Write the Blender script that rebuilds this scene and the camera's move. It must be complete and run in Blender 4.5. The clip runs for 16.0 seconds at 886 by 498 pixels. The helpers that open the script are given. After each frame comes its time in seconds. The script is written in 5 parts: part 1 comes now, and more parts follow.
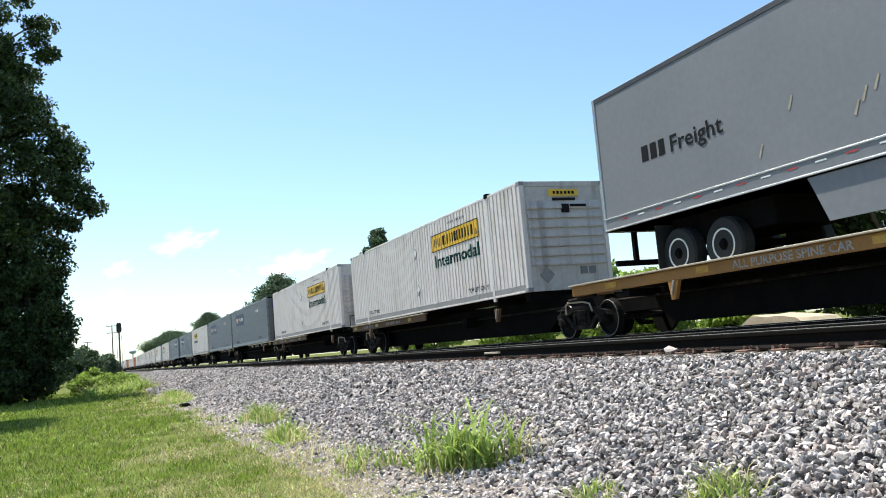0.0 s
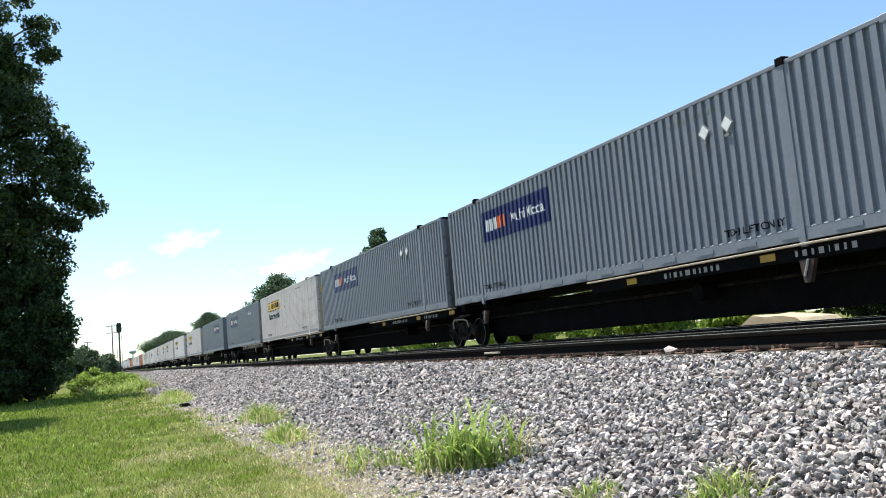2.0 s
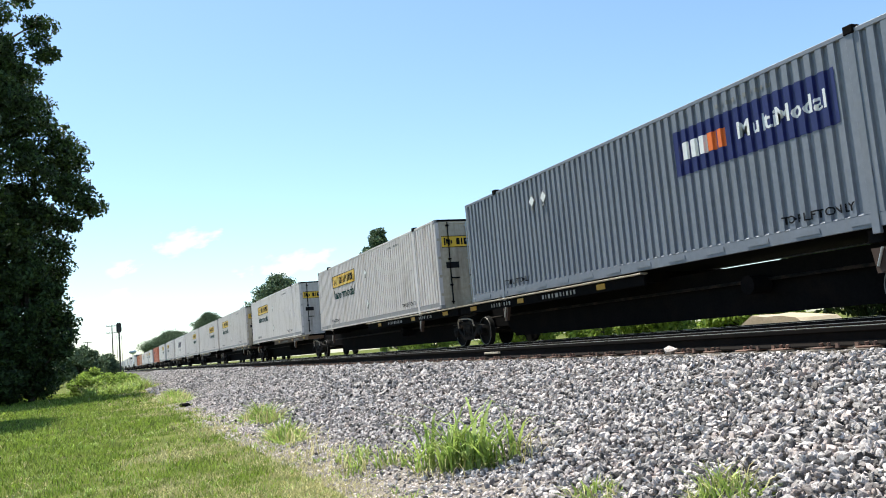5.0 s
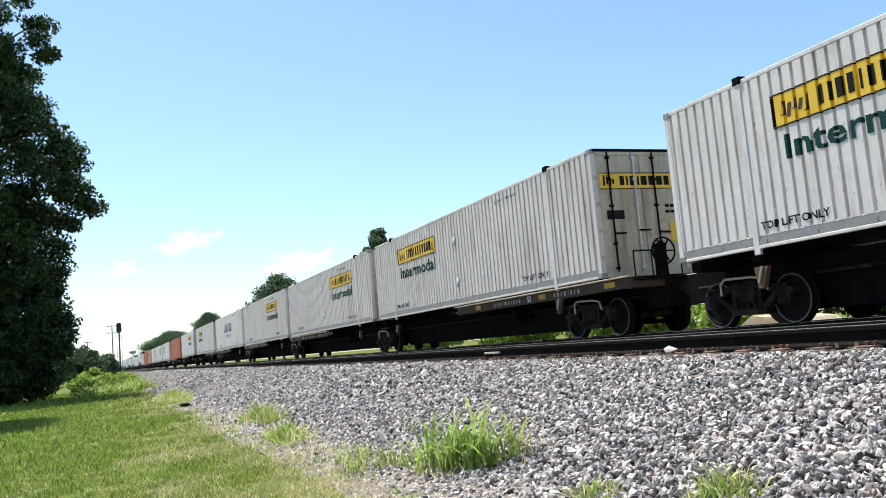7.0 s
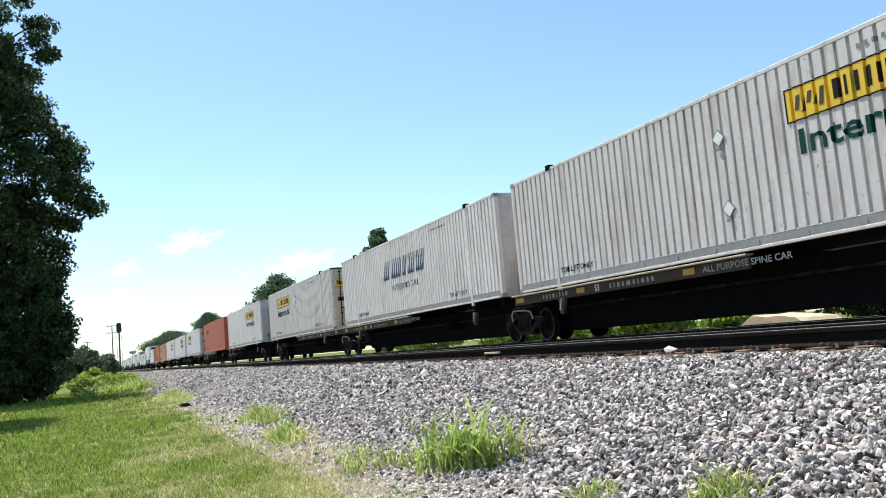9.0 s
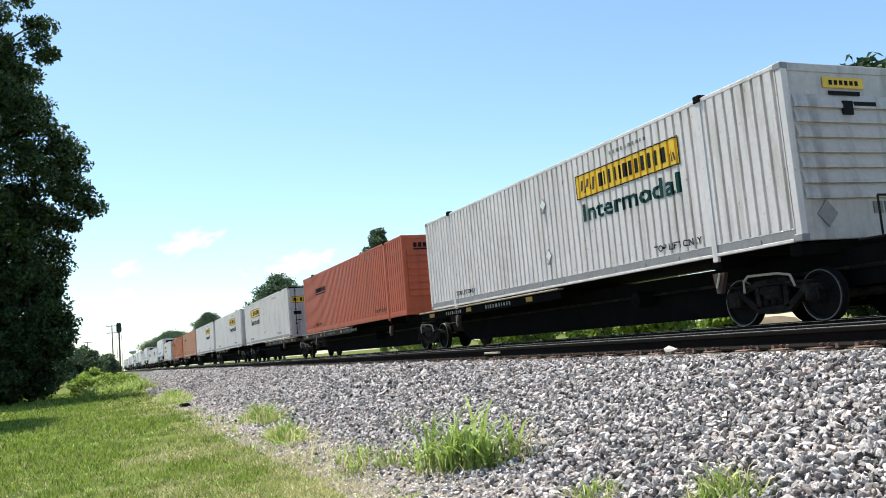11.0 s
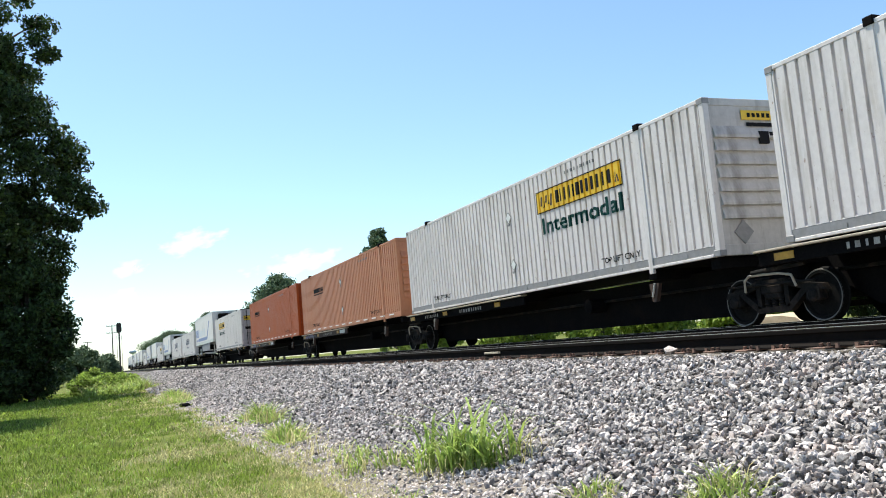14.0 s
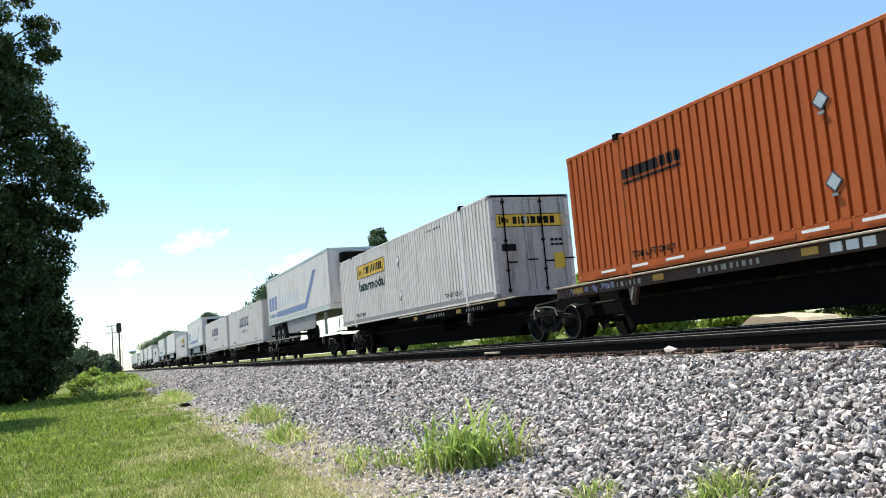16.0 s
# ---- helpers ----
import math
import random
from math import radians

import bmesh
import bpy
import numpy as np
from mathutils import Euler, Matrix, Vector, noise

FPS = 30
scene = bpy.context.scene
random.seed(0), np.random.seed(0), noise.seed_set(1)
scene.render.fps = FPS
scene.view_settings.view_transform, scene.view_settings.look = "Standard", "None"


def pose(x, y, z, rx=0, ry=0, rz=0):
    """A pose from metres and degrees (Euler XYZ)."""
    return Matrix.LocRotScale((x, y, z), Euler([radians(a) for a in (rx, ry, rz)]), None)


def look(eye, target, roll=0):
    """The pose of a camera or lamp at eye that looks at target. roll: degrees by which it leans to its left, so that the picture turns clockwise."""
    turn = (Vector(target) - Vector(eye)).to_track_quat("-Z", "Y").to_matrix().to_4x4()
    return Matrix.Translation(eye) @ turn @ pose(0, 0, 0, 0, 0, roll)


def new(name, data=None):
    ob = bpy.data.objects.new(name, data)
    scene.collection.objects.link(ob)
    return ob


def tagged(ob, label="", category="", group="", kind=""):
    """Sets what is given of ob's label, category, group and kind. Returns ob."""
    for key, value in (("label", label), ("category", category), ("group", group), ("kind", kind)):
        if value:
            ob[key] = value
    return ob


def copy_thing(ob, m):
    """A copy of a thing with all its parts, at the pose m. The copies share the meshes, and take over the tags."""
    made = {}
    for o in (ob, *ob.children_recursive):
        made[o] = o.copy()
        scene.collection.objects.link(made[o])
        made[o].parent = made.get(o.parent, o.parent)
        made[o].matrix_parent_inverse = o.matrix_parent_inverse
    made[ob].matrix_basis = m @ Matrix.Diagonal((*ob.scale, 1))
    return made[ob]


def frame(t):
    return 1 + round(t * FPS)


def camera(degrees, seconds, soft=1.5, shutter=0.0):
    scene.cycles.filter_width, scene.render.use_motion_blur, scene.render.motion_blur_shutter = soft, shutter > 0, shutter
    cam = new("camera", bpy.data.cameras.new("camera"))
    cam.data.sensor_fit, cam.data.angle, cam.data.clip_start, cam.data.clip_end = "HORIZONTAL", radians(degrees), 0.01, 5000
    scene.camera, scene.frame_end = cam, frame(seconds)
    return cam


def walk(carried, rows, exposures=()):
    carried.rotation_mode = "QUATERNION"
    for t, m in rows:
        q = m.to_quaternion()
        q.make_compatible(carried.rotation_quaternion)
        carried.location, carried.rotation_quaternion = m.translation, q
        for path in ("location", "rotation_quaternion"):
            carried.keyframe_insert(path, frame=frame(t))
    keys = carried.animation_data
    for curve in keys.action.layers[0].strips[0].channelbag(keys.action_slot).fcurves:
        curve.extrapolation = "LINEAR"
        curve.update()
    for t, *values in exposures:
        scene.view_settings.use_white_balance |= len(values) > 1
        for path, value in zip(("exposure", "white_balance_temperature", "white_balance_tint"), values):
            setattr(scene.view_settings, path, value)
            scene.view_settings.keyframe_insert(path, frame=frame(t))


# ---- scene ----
# World: x across the tracks, y along them (away from the camera), z up from the top of the rails.
EXPOSURE = 0.85
cam = camera(55.47, 16.0, 1.0)
EYE = Vector((0.0, 0.0, 0.167))
AIM = Vector((math.sin(0.3922) * math.cos(0.1108), math.cos(0.3922) * math.cos(0.1108), math.sin(0.1108)))
STAND = look(EYE, EYE + AIM, -4.93)
walk(cam, [(0.0, STAND), (16.0, STAND)], [(0.0, EXPOSURE, 6500, 4), (16.0, EXPOSURE, 6500, 4)])

# ---- light ----
SUN_FROM = Vector((-0.17, 0.42, 0.89)).normalized()
world = bpy.data.worlds.new("sky")
scene.world = world
world.use_nodes = True
wn = world.node_tree
wn.nodes.clear()
sky = wn.nodes.new("ShaderNodeTexSky")
sky.sky_type = "NISHITA"
sky.sun_disc = False
sky.sun_elevation = math.asin(SUN_FROM.z)
sky.sun_rotation = math.atan2(SUN_FROM.x, SUN_FROM.y)
sky.air_density, sky.dust_density, sky.ozone_density = 1.0, 0.5, 2.2
wbg = wn.nodes.new("ShaderNodeBackground")
wbg.inputs["Strength"].default_value = 0.114
wout = wn.nodes.new("ShaderNodeOutputWorld")
sky_tint = wn.nodes.new("ShaderNodeMix")
sky_tint.data_type, sky_tint.blend_type = "RGBA", "MULTIPLY"
sky_tint.inputs[0].default_value, sky_tint.inputs[7].default_value = 1.0, (0.92, 0.975, 1.03, 1)
wn.links.new(sky.outputs["Color"], sky_tint.inputs[6])
wn.links.new(sky_tint.outputs[2], wbg.inputs["Color"])
wn.links.new(wbg.outputs["Background"], wout.inputs["Surface"])
sun_data = bpy.data.lights.new("sun", "SUN")
sun_data.energy, sun_data.angle, sun_data.color = 5.0, radians(0.5), (1.0, 0.95, 0.87)
sun = new("sun", sun_data)
sun.matrix_world = look(SUN_FROM * 60, (0, 0, 0))


# ---- materials ----
def surface(name, low, high, rough=0.6, metal=0.0, coarse=3.0, fine=40.0, bump=0.15, relief=0.01,
            stretch=(1, 1, 1), stain=None, amount=0.5, stain_scale=2.0, stain_stretch=(1, 1, 1), chance=0.0, island=0.0,
            spec=0.5, thin=0.0, specks=None):
    """A painted or natural surface: two shades mixed by coarse and fine noise, stains of a third colour, fine relief."""
    m = bpy.data.materials.new(name)
    m.use_nodes = True
    nt = m.node_tree
    n, link = nt.nodes, nt.links.new
    b = n["Principled BSDF"]
    co = n.new("ShaderNodeTexCoord")

    def noise_at(scale, st, detail=6.0):
        mp = n.new("ShaderNodeMapping")
        mp.inputs["Scale"].default_value = st
        link(co.outputs["Object"], mp.inputs["Vector"])
        t = n.new("ShaderNodeTexNoise")
        t.inputs["Scale"].default_value, t.inputs["Detail"].default_value, t.inputs["Roughness"].default_value = scale, detail, 0.62
        link(mp.outputs["Vector"], t.inputs["Vector"])
        return t.outputs["Fac"]

    def ramp(fac, a, z):
        r = n.new("ShaderNodeMapRange")
        r.inputs["From Min"].default_value, r.inputs["From Max"].default_value = a, z
        link(fac, r.inputs["Value"])
        return r.outputs["Result"]

    def mix(fac, a, c):
        x = n.new("ShaderNodeMix")
        x.data_type = "RGBA"
        if isinstance(fac, float):
            x.inputs[0].default_value = fac
        else:
            link(fac, x.inputs[0])
        for sock, v in ((x.inputs[6], a), (x.inputs[7], c)):
            if isinstance(v, tuple):
                sock.default_value = (*v, 1)
            else:
                link(v, sock)
        return x.outputs[2]

    big, small = noise_at(coarse, stretch), noise_at(fine, stretch, 3.0)
    add = n.new("ShaderNodeMath")
    add.operation = "MULTIPLY_ADD"
    add.inputs[1].default_value = 0.5
    link(small, add.inputs[0])
    half = n.new("ShaderNodeMath")
    half.operation = "MULTIPLY"
    half.inputs[1].default_value = 0.5
    link(big, half.inputs[0])
    link(half.outputs[0], add.inputs[2])
    col = mix(ramp(add.outputs[0], 0.34, 0.66), low, high)
    if stain:
        f = ramp(noise_at(stain_scale, stain_stretch), 0.5, 0.78)
        k = n.new("ShaderNodeMath")
        k.operation = "MULTIPLY"
        k.inputs[1].default_value = amount
        link(f, k.inputs[0])
        col = mix(k.outputs[0], col, stain)
    if specks:
        f = ramp(noise_at(11.0, (1, 1, 0.7), 4.0), 0.645, 0.71)
        k = n.new("ShaderNodeMath")
        k.operation = "MULTIPLY"
        k.inputs[1].default_value = 0.7
        link(f, k.inputs[0])
        col = mix(k.outputs[0], col, specks)
    if chance or island:
        src = n.new("ShaderNodeNewGeometry").outputs["Random Per Island"] if island else n.new("ShaderNodeObjectInfo").outputs["Random"]
        hs = n.new("ShaderNodeHueSaturation")
        w = chance or island
        r = n.new("ShaderNodeMapRange")
        r.inputs["To Min"].default_value, r.inputs["To Max"].default_value = 1 - w, 1 + w
        link(src, r.inputs["Value"])
        link(r.outputs["Result"], hs.inputs["Value"])
        link(col, hs.inputs["Color"])
        col = hs.outputs["Color"]
    link(col, b.inputs["Base Color"])
    b.inputs["Roughness"].default_value, b.inputs["Metallic"].default_value = rough, metal
    b.inputs["Specular IOR Level"].default_value = spec
    rr = n.new("ShaderNodeMapRange")
    rr.inputs["To Min"].default_value, rr.inputs["To Max"].default_value = max(0.05, rough - 0.12), min(1.0, rough + 0.12)
    link(big, rr.inputs["Value"])
    link(rr.outputs["Result"], b.inputs["Roughness"])
    if thin:
        tl = n.new("ShaderNodeBsdfTranslucent")
        link(col, tl.inputs["Color"])
        ms = n.new("ShaderNodeMixShader")
        ms.inputs["Fac"].default_value = thin
        link(b.outputs["BSDF"], ms.inputs[1])
        link(tl.outputs["BSDF"], ms.inputs[2])
        link(ms.outputs["Shader"], n["Material Output"].inputs["Surface"])
    if bump:
        bp = n.new("ShaderNodeBump")
        bp.inputs["Strength"].default_value, bp.inputs["Distance"].default_value = bump, relief
        link(small, bp.inputs["Height"])
        link(bp.outputs["Normal"], b.inputs["Normal"])
    return m


STREAK = (1.6, 1.6, 0.22)
M = {
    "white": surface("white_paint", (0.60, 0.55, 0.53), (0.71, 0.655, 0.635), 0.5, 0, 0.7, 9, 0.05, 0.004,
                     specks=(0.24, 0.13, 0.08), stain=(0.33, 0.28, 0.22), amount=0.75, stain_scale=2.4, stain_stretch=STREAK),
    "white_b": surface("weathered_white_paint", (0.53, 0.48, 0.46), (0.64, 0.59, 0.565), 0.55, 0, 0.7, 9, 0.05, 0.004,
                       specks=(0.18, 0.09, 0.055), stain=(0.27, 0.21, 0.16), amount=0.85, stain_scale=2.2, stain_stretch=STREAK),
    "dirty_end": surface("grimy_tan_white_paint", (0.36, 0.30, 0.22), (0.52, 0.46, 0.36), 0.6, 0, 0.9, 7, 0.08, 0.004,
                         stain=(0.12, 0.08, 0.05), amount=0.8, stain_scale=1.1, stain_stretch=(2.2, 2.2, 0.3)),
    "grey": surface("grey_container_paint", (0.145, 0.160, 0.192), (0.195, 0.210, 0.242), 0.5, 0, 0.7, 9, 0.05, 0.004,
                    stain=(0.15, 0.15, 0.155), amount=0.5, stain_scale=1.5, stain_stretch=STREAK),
    # Streaks are grime; the greyer base has the end faces' shade painted in.
    "white_end": surface("shaded_grimy_white_paint", (0.41, 0.385, 0.37), (0.54, 0.51, 0.49), 0.6, 0, 0.9, 8, 0.08, 0.004,
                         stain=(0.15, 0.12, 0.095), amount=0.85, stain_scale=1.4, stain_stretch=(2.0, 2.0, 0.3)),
    # Darker copy of orange: streaked grime plus the end wall's shade in the colour.
    "orange_end": surface("shaded_grimy_orange_paint", (0.24, 0.048, 0.012), (0.32, 0.070, 0.018), 0.6, 0, 0.8, 8, 0.08, 0.004, spec=0.15,
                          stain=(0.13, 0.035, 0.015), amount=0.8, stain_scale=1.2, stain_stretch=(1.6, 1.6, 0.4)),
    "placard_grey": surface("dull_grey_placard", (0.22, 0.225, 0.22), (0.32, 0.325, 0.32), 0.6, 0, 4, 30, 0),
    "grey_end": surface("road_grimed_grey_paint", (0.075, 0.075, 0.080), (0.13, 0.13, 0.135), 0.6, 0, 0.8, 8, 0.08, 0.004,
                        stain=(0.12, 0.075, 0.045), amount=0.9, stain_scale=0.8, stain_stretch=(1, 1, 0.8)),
    "faded_ink": surface("faded_dark_marking", (0.13, 0.13, 0.13), (0.24, 0.24, 0.235), 0.7, 0, 5, 30, 0),
    "dark_trim": surface("dark_metal_trim", (0.045, 0.045, 0.05), (0.08, 0.08, 0.085), 0.5, 0.3, 3, 30, 0.05, 0.002),
    "red": surface("faded_red_paint", (0.39, 0.085, 0.042), (0.46, 0.110, 0.055), 0.5, 0, 0.7, 9, 0.05, 0.004,
                   stain=(0.24, 0.055, 0.03), amount=0.7, stain_scale=1.6, stain_stretch=STREAK, spec=0.2),
    "pale_orange": surface("sun_faded_orange_paint", (0.41, 0.165, 0.080), (0.48, 0.20, 0.100), 0.55, 0, 0.7, 9, 0.05, 0.004,
                           stain=(0.36, 0.10, 0.035), amount=0.8, stain_scale=1.6, stain_stretch=STREAK),
    "orange": surface("orange_paint", (0.345, 0.072, 0.014), (0.405, 0.092, 0.020), 0.5, 0, 0.7, 9, 0.05, 0.004,
                      stain=(0.30, 0.065, 0.018), amount=0.7, stain_scale=1.6, stain_stretch=STREAK, spec=0.2),
    "rail_grime": surface("grimy_lower_rail_paint", (0.19, 0.185, 0.19), (0.29, 0.28, 0.28), 0.6, 0, 0.9, 9, 0.08, 0.004,
                          stain=(0.20, 0.17, 0.14), amount=0.7, stain_scale=1.8),
    "car_tan": surface("faded_tan_car_paint", (0.09, 0.045, 0.02), (0.14, 0.072, 0.03), 0.7, 0, 2, 22, 0.15, 0.006,
                       stain=(0.06, 0.035, 0.02), amount=0.9, stain_scale=1.4, stain_stretch=(1, 0.5, 1)),
    "stencil": surface("worn_stencil_paint", (0.22, 0.20, 0.18), (0.48, 0.46, 0.43), 0.7, 0, 9, 40, 0,
                       stain=(0.08, 0.05, 0.03), amount=0.9, stain_scale=8.0),
    "trailer_grey": surface("grey_trailer_skin", (0.17, 0.17, 0.185), (0.205, 0.205, 0.22), 0.5, 0, 0.6, 8, 0.04, 0.004,
                            stain=(0.19, 0.19, 0.20), amount=0.5, stain_scale=1.2, stain_stretch=STREAK),
    "yellow": surface("yellow_panel", (0.70, 0.43, 0.02), (0.78, 0.50, 0.035), 0.45, 0, 1.2, 14, 0.03, 0.003,
                      stain=(0.42, 0.26, 0.05), amount=0.5, stain_scale=2.0, stain_stretch=STREAK),
    "amber": surface("dirty_amber_patch", (0.42, 0.22, 0.02), (0.56, 0.31, 0.035), 0.5, 0, 3, 20, 0.03, 0.003,
                     stain=(0.16, 0.08, 0.02), amount=0.7, stain_scale=4.0),
    "blue": surface("dark_blue_panel", (0.010, 0.014, 0.085), (0.016, 0.022, 0.12), 0.4, 0, 1.2, 14, 0.03, 0.003),
    "navy": surface("navy_lettering", (0.012, 0.02, 0.075), (0.02, 0.03, 0.10), 0.5, 0, 2, 20, 0),
    "ink": surface("black_lettering", (0.008, 0.008, 0.010), (0.018, 0.018, 0.02), 0.8, 0, 2, 20, 0, spec=0.1),
    "green_ink": surface("dark_green_lettering", (0.006, 0.036, 0.034), (0.010, 0.055, 0.046), 0.8, 0, 2, 20, 0, spec=0.1),
    "lamp_red": surface("red_reflector", (0.40, 0.03, 0.03), (0.48, 0.05, 0.04), 0.3, 0, 4, 30, 0),
    "orange_ink": surface("orange_lettering", (0.75, 0.14, 0.02), (0.8, 0.18, 0.03), 0.5, 0, 2, 20, 0),
    "white_ink": surface("white_lettering", (0.66, 0.66, 0.64), (0.78, 0.78, 0.76), 0.5, 0, 3, 30, 0),
    "light_blue": surface("blue_stripe_paint", (0.06, 0.10, 0.28), (0.10, 0.15, 0.36), 0.45, 0, 2, 20, 0),
    "pale_blue": surface("faded_blue_lettering", (0.42, 0.46, 0.54), (0.52, 0.56, 0.62), 0.5, 0, 2, 20, 0),
    "steel": surface("galvanised_steel", (0.42, 0.42, 0.42), (0.55, 0.55, 0.54), 0.4, 0.7, 3, 30, 0.1, 0.003),
    "car_black": surface("black_grimy_steel", (0.004, 0.004, 0.0045), (0.010, 0.009, 0.009), 0.95, 0, 2, 22, 0.2, 0.006, spec=0.03,
                         stain=(0.022, 0.014, 0.010), amount=0.4, stain_scale=1.8),
    "car_brown": surface("rusty_brown_car_paint", (0.032, 0.016, 0.010), (0.065, 0.032, 0.018), 0.75, 0, 2, 22, 0.15, 0.006,
                         stain=(0.03, 0.02, 0.016), amount=0.8, stain_scale=1.4, stain_stretch=(1, 0.6, 1)),
    "car_yellow": surface("yellow_brown_car_paint", (0.27, 0.12, 0.024), (0.37, 0.17, 0.035), 0.65, 0, 1.6, 18, 0.1, 0.005,
                          stain=(0.16, 0.08, 0.03), amount=0.8, stain_scale=1.5, stain_stretch=(1, 0.5, 1)),
    "ledge": surface("worn_pale_ledge_steel", (0.30, 0.24, 0.17), (0.46, 0.40, 0.31), 0.55, 0, 2, 20, 0.1, 0.004,
                     stain=(0.20, 0.12, 0.06), amount=0.7, stain_scale=2.5),
    "truck": surface("greasy_cast_steel", (0.006, 0.006, 0.006), (0.020, 0.018, 0.016), 0.75, 0.0, 3, 26, 0.35, 0.01, spec=0.06,
                     stain=(0.10, 0.065, 0.045), amount=0.5, stain_scale=3.0),
    "wheel": surface("worn_wheel_steel", (0.006, 0.006, 0.006), (0.014, 0.013, 0.012), 0.8, 0.0, 4, 30, 0.1, 0.004, spec=0.04),
    "tread": surface("polished_wheel_rim", (0.10, 0.095, 0.09), (0.17, 0.16, 0.15), 0.5, 0.6, 5, 40, 0.05, 0.002),
    "rubber": surface("black_tyre_rubber", (0.012, 0.012, 0.012), (0.022, 0.022, 0.022), 0.8, 0, 5, 40, 0.2, 0.004),
    "rail_side": surface("dark_rusty_rail_steel", (0.004, 0.0035, 0.003), (0.010, 0.007, 0.006), 0.9, 0.0, 3, 30, 0.2, 0.003,
                         stain=(0.025, 0.015, 0.011), amount=0.4, stain_scale=2.0, stretch=(1, 0.4, 1), spec=0.1),
    "rail_top": surface("polished_rail_head", (0.45, 0.43, 0.42), (0.58, 0.57, 0.56), 0.3, 0.9, 3, 30, 0.03, 0.002, stretch=(1, 0.1, 1)),
    "rust": surface("orange_rust_steel", (0.08, 0.042, 0.028), (0.20, 0.115, 0.082), 0.85, 0, 4, 40, 0.3, 0.004, chance=0.3),
    "tie": surface("weathered_oak_tie", (0.07, 0.055, 0.042), (0.16, 0.13, 0.10), 0.9, 0, 3, 30, 0.4, 0.008, stretch=(0.2, 2, 1), chance=0.25),
    "stone": surface("grey_ballast_stone", (0.135, 0.118, 0.108), (0.54, 0.49, 0.465), 0.85, 0, 14, 90, 0.3, 0.004,
                     stain=(0.33, 0.23, 0.19), amount=0.7, stain_scale=5.0, island=0.85, spec=0.3),
    "stone_part": surface("loose_ballast_stone", (0.15, 0.132, 0.122), (0.56, 0.51, 0.485), 0.85, 0, 14, 90, 0.3, 0.004,
                          stain=(0.33, 0.23, 0.19), amount=0.7, stain_scale=5.0, chance=0.6),
    # Near-black low tone puts the shade of gaps between stones into the colour.
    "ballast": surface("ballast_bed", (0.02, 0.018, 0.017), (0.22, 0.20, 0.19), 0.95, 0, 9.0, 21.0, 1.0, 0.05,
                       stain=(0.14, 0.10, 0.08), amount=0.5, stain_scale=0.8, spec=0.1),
    "fines": surface("pale_gravel_fines", (0.09, 0.075, 0.06), (0.32, 0.275, 0.235), 0.95, 0, 2.5, 28.0, 1.0, 0.03,
                     stain=(0.16, 0.13, 0.07), amount=0.6, stain_scale=1.3, spec=0.1),
    "pale_stone": surface("pale_pinkish_gravel", (0.30, 0.25, 0.225), (0.68, 0.59, 0.54), 0.9, 0, 14, 90, 0.3, 0.004, island=0.6, spec=0.2),
    "soil": surface("lawn_soil", (0.06, 0.075, 0.018), (0.15, 0.17, 0.045), 0.95, 0, 0.8, 14, 1.0, 0.05, spec=0.03,
                    stain=(0.26, 0.22, 0.12), amount=0.6, stain_scale=0.9),
    "grass": surface("mown_grass", (0.13, 0.21, 0.025), (0.27, 0.34, 0.06), 0.7, 0, 0.7, 5, 0, spec=0.25, thin=0.4,
                     stain=(0.38, 0.36, 0.14), amount=0.7, stain_scale=1.6, island=0.65),
    "straw": surface("dry_straw_grass", (0.42, 0.38, 0.17), (0.62, 0.55, 0.30), 0.8, 0, 0.8, 6, 0, spec=0.2, thin=0.25, island=0.5),
    "weed": surface("tall_weed_grass", (0.20, 0.30, 0.05), (0.40, 0.49, 0.14), 0.6, 0, 2.0, 8, 0, spec=0.3, thin=0.4,
                    stain=(0.38, 0.34, 0.14), amount=0.6, stain_scale=3, island=0.45),
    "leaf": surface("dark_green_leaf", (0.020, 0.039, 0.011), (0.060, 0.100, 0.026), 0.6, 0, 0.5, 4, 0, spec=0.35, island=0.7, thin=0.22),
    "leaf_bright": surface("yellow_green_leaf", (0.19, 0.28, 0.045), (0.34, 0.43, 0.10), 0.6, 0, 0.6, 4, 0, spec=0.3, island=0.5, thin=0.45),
    # Distance haze is mixed into this colour: paler and bluer than the near leaf.
    "leaf_far": surface("haze_tinted_leaf", (0.075, 0.11, 0.065), (0.14, 0.19, 0.10), 0.7, 0, 0.3, 2, 0, spec=0.2, island=0.5, thin=0.2),
    "bark": surface("grey_brown_bark", (0.05, 0.04, 0.03), (0.12, 0.10, 0.08), 0.95, 0, 2, 14, 0.8, 0.03, stretch=(1, 1, 0.25)),
    "wood": surface("weathered_pole_wood", (0.10, 0.085, 0.07), (0.18, 0.16, 0.14), 0.9, 0, 2, 20, 0.4, 0.01, stretch=(1, 1, 0.15)),
    "signal": surface("black_signal_paint", (0.012, 0.012, 0.013), (0.02, 0.02, 0.022), 0.5, 0, 3, 30, 0.05, 0.003),
    "mast": surface("rusted_mast_paint", (0.06, 0.05, 0.045), (0.10, 0.085, 0.075), 0.6, 0.3, 3, 30, 0.1, 0.003),
    "dirt": surface("pale_bare_dirt", (0.42, 0.33, 0.22), (0.58, 0.48, 0.35), 0.95, 0, 1.5, 18, 0.5, 0.03),
    "tank": surface("pale_blue_tank_paint", (0.30, 0.36, 0.42), (0.38, 0.44, 0.50), 0.5, 0, 1, 8, 0),
    "cloud": None,
    "graffiti": surface("faded_violet_spray_paint", (0.20, 0.18, 0.34), (0.34, 0.32, 0.50), 0.6, 0, 6, 20, 0),
}


